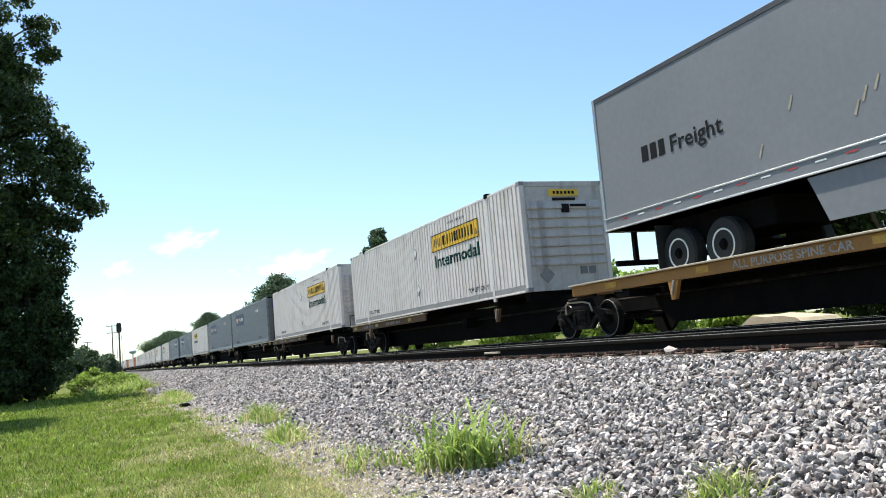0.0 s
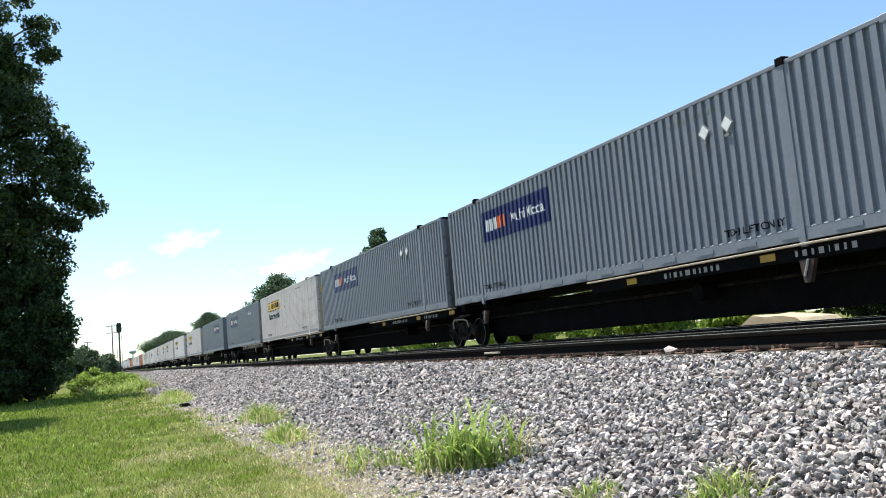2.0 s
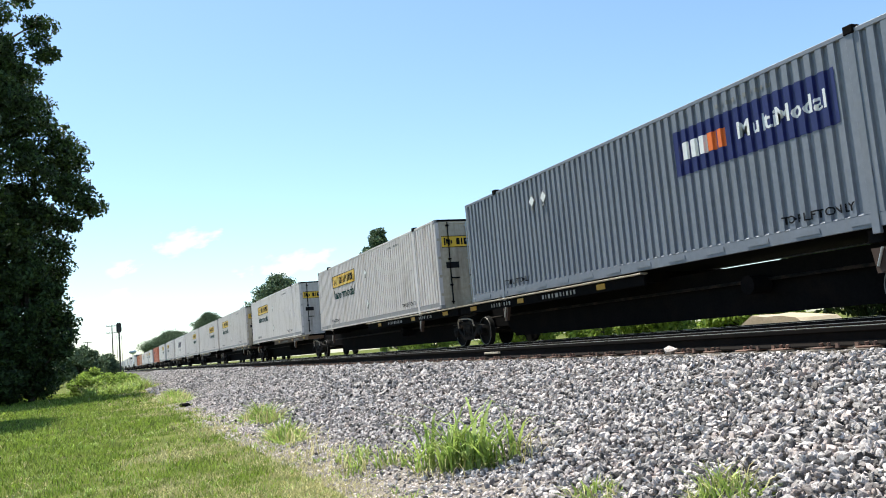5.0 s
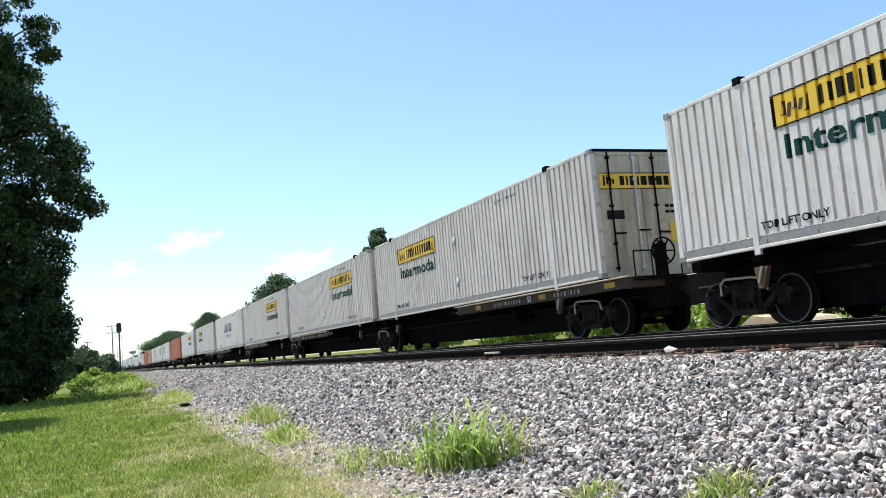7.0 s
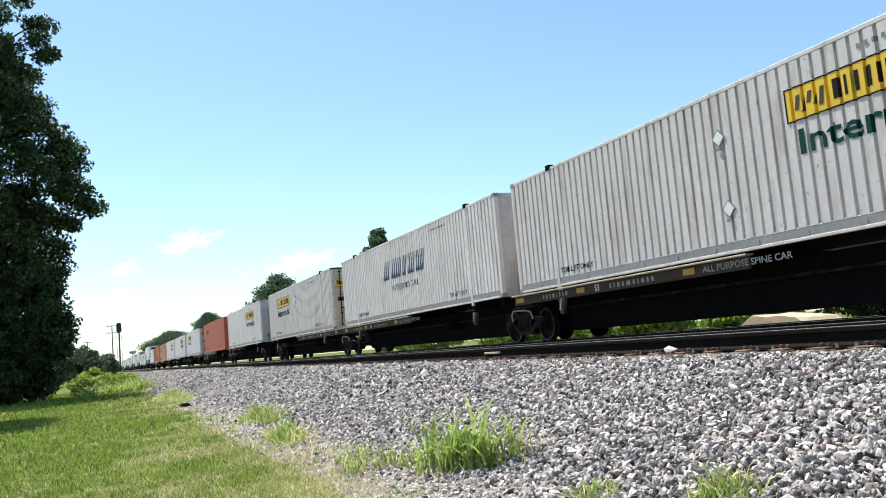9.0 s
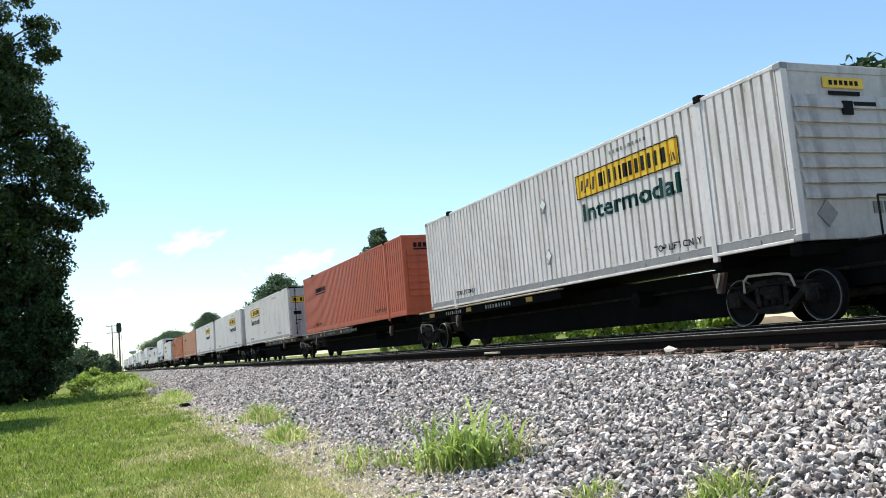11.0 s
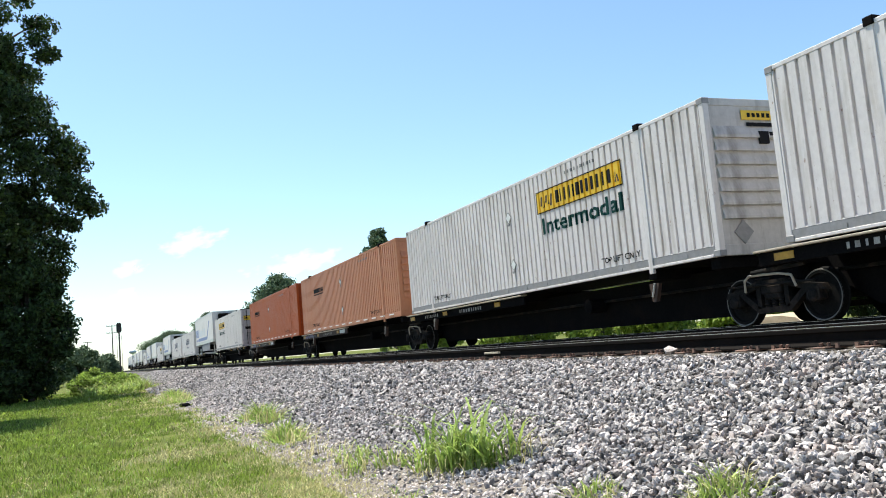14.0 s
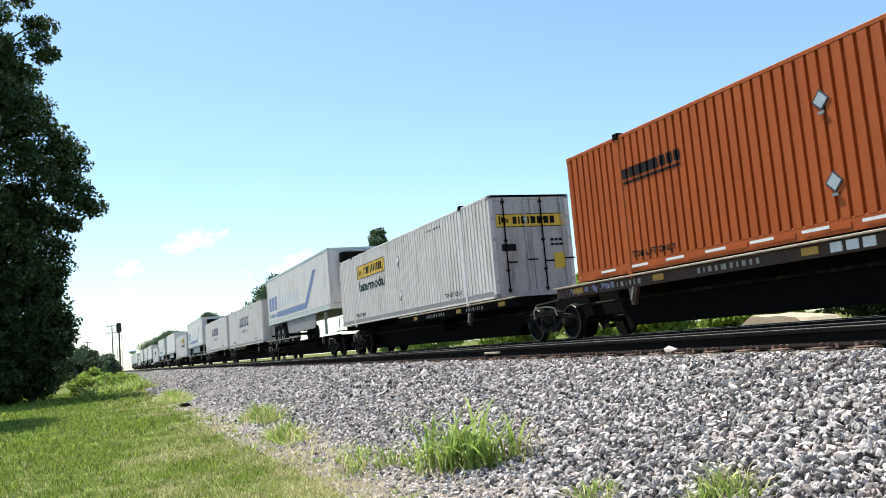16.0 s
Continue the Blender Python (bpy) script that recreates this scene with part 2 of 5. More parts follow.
def cloud_material():
    m = bpy.data.materials.new("thin_cloud")
    m.use_nodes = True
    n, link = m.node_tree.nodes, m.node_tree.links.new
    n.clear()
    co = n.new("ShaderNodeTexCoord")
    mp = n.new("ShaderNodeMapping")
    mp.inputs["Scale"].default_value = (0.010, 0.010, 0.022)
    link(co.outputs["Object"], mp.inputs["Vector"])
    t = n.new("ShaderNodeTexNoise")
    t.inputs["Scale"].default_value, t.inputs["Detail"].default_value = 1.3, 7.0
    link(mp.outputs["Vector"], t.inputs["Vector"])
    gm = n.new("ShaderNodeMapping")
    gm.inputs["Location"].default_value, gm.inputs["Scale"].default_value = (-1, -1, -1), (2, 2, 2)
    link(co.outputs["Generated"], gm.inputs["Vector"])
    length = n.new("ShaderNodeVectorMath")
    length.operation = "LENGTH"
    flat = n.new("ShaderNodeVectorMath")
    flat.operation = "MULTIPLY"
    flat.inputs[1].default_value = (1, 0, 1)
    link(gm.outputs["Vector"], flat.inputs[0])
    link(flat.outputs["Vector"], length.inputs[0])
    fall = n.new("ShaderNodeMapRange")
    fall.inputs["From Min"].default_value, fall.inputs["From Max"].default_value = 1.0, 0.1
    fall.inputs["To Min"].default_value, fall.inputs["To Max"].default_value = -0.38, 0.16
    link(length.outputs["Value"], fall.inputs["Value"])
    add = n.new("ShaderNodeMath")
    link(t.outputs["Fac"], add.inputs[0])
    link(fall.outputs["Result"], add.inputs[1])
    cut = n.new("ShaderNodeMapRange")
    cut.inputs["From Min"].default_value, cut.inputs["From Max"].default_value = 0.40, 0.70
    cut.inputs["To Max"].default_value = 0.92
    link(add.outputs[0], cut.inputs["Value"])
    em, tr, ms, out = (n.new("ShaderNode" + k) for k in ("Emission", "BsdfTransparent", "MixShader", "OutputMaterial"))
    em.inputs["Color"].default_value, em.inputs["Strength"].default_value = (1.0, 0.97, 0.96, 1), 0.72
    link(cut.outputs["Result"], ms.inputs["Fac"])
    link(tr.outputs["BSDF"], ms.inputs[1])
    link(em.outputs["Emission"], ms.inputs[2])
    link(ms.outputs["Shader"], out.inputs["Surface"])
    return m


M["cloud"] = cloud_material()


# ---- building helpers ----
def box(bm, x0, x1, y0, y1, z0, z1, bevel=0.0):
    v = [bm.verts.new(c) for c in ((x0, y0, z0), (x1, y0, z0), (x1, y1, z0), (x0, y1, z0), (x0, y0, z1), (x1, y0, z1), (x1, y1, z1), (x0, y1, z1))]
    f = [bm.faces.new([v[i] for i in q]) for q in ((3, 2, 1, 0), (4, 5, 6, 7), (0, 1, 5, 4), (1, 2, 6, 5), (2, 3, 7, 6), (3, 0, 4, 7))]
    if bevel:
        bmesh.ops.bevel(bm, geom=list({e for q in f for e in q.edges}), offset=bevel, segments=1, affect="EDGES")
    return bm


def prism(bm, outline, axis, a, b):
    """An outline of (u, v) pairs drawn out along an axis from a to b."""
    put = {"x": lambda u, v, w: (w, u, v), "y": lambda u, v, w: (u, w, v), "z": lambda u, v, w: (u, v, w)}[axis]
    lo = [bm.verts.new(put(u, v, a)) for u, v in outline]
    hi = [bm.verts.new(put(u, v, b)) for u, v in outline]
    n = len(outline)
    fs = [bm.faces.new(lo[::-1]), bm.faces.new(hi)] + [bm.faces.new((lo[i], lo[(i + 1) % n], hi[(i + 1) % n], hi[i])) for i in range(n)]
    bmesh.ops.recalc_face_normals(bm, faces=fs)
    return bm


def tube(bm, p, q, r, r2=None, seg=8):
    p, q = Vector(p), Vector(q)
    d = (q - p).normalized()
    s = d.orthogonal().normalized()
    t = d.cross(s)
    r2 = r if r2 is None else r2
    rings = [[bm.verts.new(c + (s * math.cos(a) + t * math.sin(a)) * k) for a in (2 * math.pi * i / seg for i in range(seg))] for c, k in ((p, r), (q, r2))]
    for i in range(seg):
        j = (i + 1) % seg
        bm.faces.new((rings[0][i], rings[0][j], rings[1][j], rings[1][i]))
    bm.faces.new(rings[0][::-1])
    bm.faces.new(rings[1])
    return bm


def lathe(bm, centre, axis, outline, seg=24, capped=True):
    """Turn an outline of (along, radius) pairs about an axis ('x' or 'z')."""
    c = Vector(centre)
    rings = []
    for h, r in outline:
        ring = []
        for i in range(seg):
            a = 2 * math.pi * i / seg
            o = (h, r * math.cos(a), r * math.sin(a)) if axis == "x" else (r * math.cos(a), r * math.sin(a), h)
            ring.append(bm.verts.new(c + Vector(o)))
        rings.append(ring)
    fs = []
    for a, b in zip(rings, rings[1:]):
        for i in range(seg):
            j = (i + 1) % seg
            fs.append(bm.faces.new((a[i], a[j], b[j], b[i])))
    if capped:
        fs += [bm.faces.new(rings[0][::-1]), bm.faces.new(rings[-1])]
    bmesh.ops.recalc_face_normals(bm, faces=fs)
    return bm


def part(name, bm, material, parent=None, label="", smooth=False):
    me = bpy.data.meshes.new(name)
    bm.to_mesh(me)
    bm.free()
    me.materials.append(material)
    if smooth:
        for q in me.polygons:
            q.use_smooth = True
    ob = new(name, me)
    if parent:
        ob.parent = parent
    if label:
        ob["label"] = label
    return ob


def raw(name, verts, faces, material, parent=None):
    """A mesh from arrays: verts (n, 3), faces (m, 3 or 4)."""
    verts, faces = np.asarray(verts, dtype=np.float32), np.asarray(faces, dtype=np.int32)
    me = bpy.data.meshes.new(name)
    k = faces.shape[1]
    me.vertices.add(len(verts))
    me.vertices.foreach_set("co", verts.ravel())
    me.loops.add(faces.size)
    me.loops.foreach_set("vertex_index", faces.ravel())
    me.polygons.add(len(faces))
    me.polygons.foreach_set("loop_start", np.arange(0, faces.size, k, dtype=np.int32))
    me.update(calc_edges=True)
    me.shade_flat()
    me.materials.append(material)
    ob = new(name, me)
    if parent:
        ob.parent = parent
    return ob


def B():
    return bmesh.new()


# ---- ground, ballast and tracks ----
GROUND = -1.13
SIDE_X = 10.23            # near side of the train
NEAR_RAIL = 6.57          # near track, then the one under the train
RAILS = (NEAR_RAIL, NEAR_RAIL + 1.5, SIDE_X + 0.545, SIDE_X + 2.045)
rng = np.random.default_rng(7)


def bed_z(x):
    """Height of the ballast across the tracks."""
    return np.interp(x, [-40, 2.2, 3.3, 5.55, 6.0, 13.6, 14.0, 16.5, 18.0], [GROUND, GROUND, GROUND + 0.10, -0.30, -0.235, -0.235, -0.30, -0.62, -0.66])


def make_ground():
    xs = [-3000, -400, -60, -12, -4, 0, 1.2, 2.2, 16.5, 17.5, 30, 60, 400, 3000]
    zs = [GROUND] * 8 + [-0.75, -0.62, -0.55, -0.5, -0.5, -0.5]
    ys = [-3000, -300, -40, 0, 6, 12, 20, 40, 80, 160, 320, 640, 1500, 4500]
    v = [(x, y, z + (0.02 * math.sin(x * 1.7 + y * 0.9) if -13 < x < 2 and 0 <= y < 90 else 0)) for y in ys for x, z in zip(xs, zs)]
    w = len(xs)
    f = [(j * w + i, j * w + i + 1, (j + 1) * w + i + 1, (j + 1) * w + i) for j in range(len(ys) - 1) for i in range(w - 1)]
    tagged(raw("ground", v, f, M["soil"]), "mown grassy ground beside the railway ballast", "ground", kind="structure")
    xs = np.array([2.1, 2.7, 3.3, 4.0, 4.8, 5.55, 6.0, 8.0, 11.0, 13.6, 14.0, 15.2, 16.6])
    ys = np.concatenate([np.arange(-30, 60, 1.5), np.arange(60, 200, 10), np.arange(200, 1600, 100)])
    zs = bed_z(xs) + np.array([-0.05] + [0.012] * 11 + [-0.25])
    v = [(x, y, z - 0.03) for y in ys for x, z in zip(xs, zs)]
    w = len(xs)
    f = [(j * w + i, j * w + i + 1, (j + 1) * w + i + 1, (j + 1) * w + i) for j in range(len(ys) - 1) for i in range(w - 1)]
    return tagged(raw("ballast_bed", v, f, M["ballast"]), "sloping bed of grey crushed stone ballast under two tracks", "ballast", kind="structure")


def ico():
    bm = B()
    bmesh.ops.create_icosphere(bm, subdivisions=1, radius=1.0)
    v = np.array([q.co[:] for q in bm.verts])
    f = np.array([[q.index for q in p.verts] for p in bm.faces])
    bm.free()
    return v, f


def spin(n):
    """n random rotation matrices."""
    q = rng.normal(size=(n, 4))
    q /= np.linalg.norm(q, axis=1)[:, None]
    a, b, c, d = q.T
    return np.stack([np.stack([1 - 2 * (c * c + d * d), 2 * (b * c - a * d), 2 * (b * d + a * c)], 1),
                     np.stack([2 * (b * c + a * d), 1 - 2 * (b * b + d * d), 2 * (c * d - a * b)], 1),
                     np.stack([2 * (b * d - a * c), 2 * (c * d + a * b), 1 - 2 * (b * b + c * c)], 1)], 1)


def stones(x0, x1, y0, y1, per, size, fade=False, rise=0.75):
    n = int((x1 - x0) * (y1 - y0) * per)
    x, y = rng.uniform(x0, x1, n), rng.uniform(y0, y1, n)
    if fade:
        keep = rng.random(n) < np.clip((x - x0) / (x1 - x0), 0.12, 1)
        x, y = x[keep], y[keep]
        n = len(x)
    base, f = ico()
    r = size * rng.uniform(0.55, 1.3, n)
    shape = base[None] * rng.uniform(0.6, 1.15, (n, 12, 1)) + rng.normal(0, 0.10, (n, 12, 3))
    shape *= np.stack([rng.uniform(0.9, 1.6, n), rng.uniform(0.7, 1.05, n), rng.uniform(0.4, 0.8, n)], 1)[:, None]
    v = np.einsum("nij,nkj->nki", spin(n), shape) * r[:, None, None]
    z = bed_z(x) - 0.015 + rng.uniform(-0.3, rise, n) * size
    v += np.stack([x, y, z], 1)[:, None]
    return v.reshape(-1, 3), (f[None] + 12 * np.arange(n)[:, None, None]).reshape(-1, 3)


def join(pieces):
    vs, fs, k = [], [], 0
    for v, f in pieces:
        vs.append(v)
        fs.append(f + k)
        k += len(v)
    return np.concatenate(vs), np.concatenate(fs)


def make_ballast(bed):
    v, f = join([stones(3.0, 6.15, 2.5, 14, 950, 0.0295, rise=1.35), stones(2.2, 3.0, 4, 14, 620, 0.028, True, 1.2), stones(2.3, 3.1, 14, 38, 260, 0.040, True, 1.0), stones(3.1, 6.15, 14, 38, 360, 0.042, rise=1.1),
                 stones(2.3, 6.15, 38, 110, 90, 0.075, rise=1.0), stones(6.7, 7.9, 3, 30, 120, 0.045),
                 stones(8.3, 10.6, 4, 40, 60, 0.05), stones(13.0, 16.4, 8, 60, 60, 0.06)])
    tagged(raw("ballast_stones", v, f, M["stone"]), "crushed grey and reddish ballast stones on the shoulder", "gravel", kind="stuff")
    v, f = join([stones(2.0, 3.05, 4, 14, 1500, 0.020, False, 1.0), stones(1.9, 3.15, 14, 40, 560, 0.029, False, 0.9)])
    tagged(raw("gravel_fines", v, f, M["pale_stone"]), "small pale pinkish gravel spilled at the ballast's foot", "gravel", kind="stuff")
    xs, ys = np.linspace(1.9, 3.35, 8), np.arange(3, 60, 0.5)
    v = [(x + (0.25 * math.sin(y * 1.3) + 0.15 * math.sin(y * 3.1) if i == 0 else 0), y, float(bed_z(x)) + (-0.012 if i in (0, 7) else 0.008 + 0.012 * noise.noise(Vector((x * 2, y * 2, 0))))) for y in ys for i, x in enumerate(xs)]
    f = [(j * 8 + i, j * 8 + i + 1, (j + 1) * 8 + i + 1, (j + 1) * 8 + i) for j in range(len(ys) - 1) for i in range(7)]
    tagged(raw("gravel_margin", v, f, M["fines"]), "pale dusty strip of fine gravel between lawn and ballast", "gravel", kind="structure")


def make_loose_stones(bed):
    """The stones nearest to the passing view, each one loose on the shoulder."""
    shapes = []
    base, f = ico()
    for k in range(10):
        v = base * rng.uniform(0.55, 1.2, (12, 1)) * np.array([rng.uniform(0.9, 1.5), rng.uniform(0.7, 1.0), rng.uniform(0.45, 0.8)]) + rng.normal(0, 0.1, (12, 3))
        ob = raw("stone", v * 0.038, f, M["stone_part"], bed)
        shapes.append(ob)
    for k in range(300):
        ob = shapes[k] if k < 10 else new("stone", shapes[k % 10].data)
        ob.parent = bed
        x, y = rng.uniform(3.3, 5.2), rng.uniform(3.9, 7.2)
        ob.location = (x, y, float(bed_z(x)) + 0.008)
        ob.rotation_euler = (rng.uniform(-0.5, 0.5), rng.uniform(-0.5, 0.5), rng.uniform(0, 6.3))
        k2 = rng.uniform(0.7, 1.35)
        ob.scale = (k2, k2, k2)


def rail_section():
    half = [(0.076, -0.186), (0.076, -0.172), (0.02, -0.150), (0.012, -0.13), (0.012, -0.062), (0.036, -0.045), (0.037, -0.012), (0.030, -0.002)]
    return half + [(-u, v) for u, v in half[::-1]]


def make_rails():
    for i, x in enumerate(RAILS):
        bm = prism(B(), [(x + u, v) for u, v in rail_section()], "y", -60, 1500)
        rail = tagged(part("rail", bm, M["rail_side"]), "dark rusty steel rail with polished head" if i < 2 else "steel rail under the train", "rail", "rails", "structure")
        part("rail_head", box(B(), x - 0.029, x + 0.029, -60, 1500, -0.004, 0.0015), M["rail_top"], rail, "bright worn running surface")
    for k, (a, b) in enumerate(((0, 1), (2, 3))):
        mid = (RAILS[a] + RAILS[b]) / 2
        track = tagged(new("track_bed", None), "line of weathered wooden ties under the rails", "railway ties", "tracks", "structure")
        me = None
        for n in range(150):
            y = 2.0 + n * 0.53
            if me is None:
                bm = box(B(), -1.3, 1.3, -0.115, 0.115, -0.37, -0.2, 0.012)
                t = part("tie", bm, M["tie"], track)
                me = t.data
            else:
                t = new("tie", me)
                t.parent = track
            t.location = (mid + rng.uniform(-0.03, 0.03), y, rng.uniform(-0.006, 0.0))
            t.rotation_euler = (0, 0, rng.uniform(-0.012, 0.012))
        bm = B()
        for n in range(150, 700):
            box(bm, mid - 1.3, mid + 1.3, 2 + n * 0.53 - 0.115, 2 + n * 0.53 + 0.115, -0.37, -0.2)
        tagged(part("distant_ties", bm, M["tie"], track), kind="stuff")
    # rusty plates, spikes and anchors at the foot of the near rail
    plates = tagged(new("rail_fastenings", None), "rusty tie plates with spikes along the near rail", "tie plates", kind="structure")
    me = spike = None
    for n in range(90):
        y = 2.0 + n * 0.53
        for x, sgn in ((RAILS[0], -1), (RAILS[0], 1)):
            if sgn == 1 and n > 40:
                continue
            if me is None:
                bm = box(B(), -0.19, 0.03, -0.09, 0.09, -0.2, -0.184, 0.004)
                prism(bm, [(-0.085, -0.184), (-0.105, -0.184), (-0.11, -0.15), (-0.075, -0.145), (-0.07, -0.16)], "y", -0.06, -0.04)
                prism(bm, [(-0.085, -0.184), (-0.105, -0.184), (-0.115, -0.15), (-0.075, -0.145), (-0.07, -0.16)], "y", 0.03, 0.05)
                o = part("tie_plate", bm, M["rust"], plates)
                me = o.data
            else:
                o = new("tie_plate", me)
                o.parent = plates
            o.location = (x, y, 0)
            if sgn == 1:
                o.rotation_euler = (0, 0, math.pi)
    part("joint_bar", box(B(), RAILS[0] - 0.062, RAILS[0] - 0.014, 13.6, 14.2, -0.105, -0.068, 0.006), M["ledge"], plates, "pale worn joint bar on the rail")
    anchor = None
    for n in range(60):
        if anchor is None:
            bm = prism(B(), [(-0.1, -0.2), (0.09, -0.2), (0.09, -0.175), (-0.06, -0.172), (-0.1, -0.15)], "y", -0.02, 0.02)
            o = part("rail_anchor", bm, M["rust"], plates)
            anchor = o.data
        else:
            o = new("rail_anchor", anchor)
            o.parent = plates
        o.location = (RAILS[0], 2.0 + n * 0.53 + (0.15 if n % 2 else -0.15), 0)


# ---- grass and leaves ----
def blades(x, y, z, height, width, lean=0.5):
    n = len(x)
    a, b = rng.uniform(0, 2 * np.pi, n), rng.uniform(0, 2 * np.pi, n)
    h = height * rng.uniform(0.5, 1.3, n) * np.where((rng.random(n) < 0.05) & (height < 0.15), 1.8, 1.0)
    w = width * rng.uniform(0.6, 1.3, n)
    side = np.stack([np.cos(a), np.sin(a), np.zeros(n)], 1) * w[:, None]
    tilt = np.stack([np.cos(b), np.sin(b), np.zeros(n)], 1) * (h * rng.uniform(0.1, 1.0, n) * lean)[:, None]
    up = np.stack([np.zeros(n), np.zeros(n), h], 1)
    o = np.stack([x, y, z], 1)
    v = np.stack([o - side, o + side, o + up * 0.6 + tilt * 0.45 + side * 0.8, o + up * 0.6 + tilt * 0.45 - side * 0.8, o + up * 0.95 + tilt * 1.25], 1)
    f = np.array([(0, 1, 2), (0, 2, 3), (3, 2, 4)])
    return v.reshape(-1, 3), (f[None] + 5 * np.arange(n)[:, None, None]).reshape(-1, 3)


def patchy(x, y, s=0.6):
    return np.array([noise.noise(Vector((a * s, b * s, 3.3))) for a, b in zip(x, y)])


def make_lawn():
    out, dry = [], []
    for y0, y1, per, h, w in ((5.5, 11, 1700, 0.065, 0.0042), (11, 18, 850, 0.075, 0.006), (18, 34, 380, 0.095, 0.010), (34, 64, 150, 0.12, 0.02)):
        x0, x1 = -0.14 * y1 - 1.0, 3.3
        n = int((x1 - x0) * (y1 - y0) * per)
        x, y = rng.uniform(x0, x1, n), rng.uniform(y0, y1, n)
        keep = (x > -0.13 * y - 0.8) & (x < 2.3 + 0.28 * np.sin(y * 0.9) + 0.2 * np.sin(y * 2.3) + rng.normal(0, 0.42, n))
        x, y = x[keep], y[keep]
        keep = patchy(x, y, 1.1) + 0.7 * patchy(x, y, 4.0) > rng.uniform(-0.62, 0.42, len(x))
        x, y = x[keep], y[keep]
        straw = patchy(x, y, 0.8) + 0.6 * patchy(x, y, 3.1) + np.clip((x - 0.9) * 0.35, -0.5, 0.5) > rng.uniform(-0.15, 0.65, len(x))
        g = ~straw
        out.append(blades(x[g], y[g], np.full(g.sum(), GROUND), h, w, 0.8))
        dry.append(blades(x[straw], y[straw], np.full(straw.sum(), GROUND), h * 0.75, w, 1.3))
    v, f = join(dry)
    tagged(raw("dry_grass", v, f, M["straw"]), "dry straw-coloured grass among the lawn", "grass", kind="stuff")
    v, f = join(out)
    tagged(raw("lawn_grass", v, f, M["grass"]), "short mown sunlit lawn with dry patches", "grass", kind="stuff")


def make_lawn_tufts():
    """Coarser tufts, clover and bare scraps that break up the mown lawn."""
    near, far, dry = [], [], []
    for k in range(420):
        y = 6.0 + 34.0 * rng.random() ** 1.7
        x = rng.uniform(-0.13 * y - 0.6, 2.5)
        (near if y < 16 else far).append((x, y, rng.uniform(0.04, 0.13) * (1 + y / 30), int(rng.uniform(14, 34))))
        if k % 3 == 0:
            dry.append((x + rng.uniform(-0.4, 0.4), y + rng.uniform(-0.4, 0.4), rng.uniform(0.06, 0.2), 22))
    tuft("lawn_tufts", near, 0.12, 0.006, "coarse green tufts in the mown lawn")
    tuft("lawn_tufts", far, 0.15, 0.011, "coarse green tufts in the mown lawn")
    tuft("dry_stalks", dry, 0.08, 0.005, "dry straw scraps in the mown lawn", "straw")


def weeds(name, cx, cy, rx, ry, n, h, w, label, mat="weed"):
    a, r = rng.uniform(0, 2 * np.pi, n), np.sqrt(rng.random(n))
    x, y = cx + rx * r * np.cos(a), cy + ry * r * np.sin(a)
    z = np.maximum(bed_z(x), GROUND) - 0.02
    v, f = blades(x, y, z, h * 1.0, w, 0.9)
    drop = np.repeat(np.clip(1.15 - r, 0.35, 1), 5)
    zz = np.repeat(z, 5)
    v[:, 2] = zz + (v[:, 2] - zz) * drop
    ob = tagged(raw(name, v, f, M[mat]), label, "weeds", kind="stuff")
    k = n // 4
    v, f = blades(x[:k], y[:k], z[:k], h * 0.7, w * 0.8, 1.2)
    raw("dry_blades", v, f, M["straw"], ob)
    return ob


def tuft(name, spots, blade_h, blade_w, label, mat="weed"):
    """A clump of broad drooping blades: spots of (x, y, radius, count)."""
    vs, fs, k = [], [], 0
    for cx, cy, rad, n in spots:
        a, r = rng.uniform(0, 2 * np.pi, n), np.sqrt(rng.random(n)) * rad
        x, y = cx + r * np.cos(a), cy + r * np.sin(a)
        foot = np.stack([x, y, np.maximum(bed_z(x), GROUND) - 0.02], 1)
        h = blade_h * rng.uniform(0.35, 1.2, n) * np.clip(1.25 - 0.7 * r / rad, 0.4, 1.1)
        b = rng.uniform(0, 2 * np.pi, n)
        out = np.stack([np.cos(b), np.sin(b), np.zeros(n)], 1) * (h * rng.uniform(0.1, 1.05, n))[:, None]
        side = np.stack([-np.sin(b), np.cos(b), np.zeros(n)], 1) * (blade_w * rng.uniform(0.6, 1.3, n))[:, None]
        rows = []
        for u, wide in ((0.0, 0.6), (0.35, 1.0), (0.7, 0.8), (0.92, 0.45)):
            mid = foot + out * u ** 1.8 + np.array([0, 0, 1]) * (h * (u - 0.32 * u ** 3))[:, None]
            rows += [mid - side * wide, mid + side * wide]
        rows.append(foot + out * 1.12 + np.array([0, 0, 1]) * (h * 0.62)[:, None])
        v = np.stack(rows, 1)
        f = np.array([(0, 1, 3), (0, 3, 2), (2, 3, 5), (2, 5, 4), (4, 5, 7), (4, 7, 6), (6, 7, 8)])
        vs.append(v.reshape(-1, 3))
        fs.append((f[None] + 9 * np.arange(n)[:, None, None]).reshape(-1, 3) + k)
        k += 9 * n
    return tagged(raw(name, np.concatenate(vs), np.concatenate(fs), M[mat]), label, "weeds", kind="stuff")


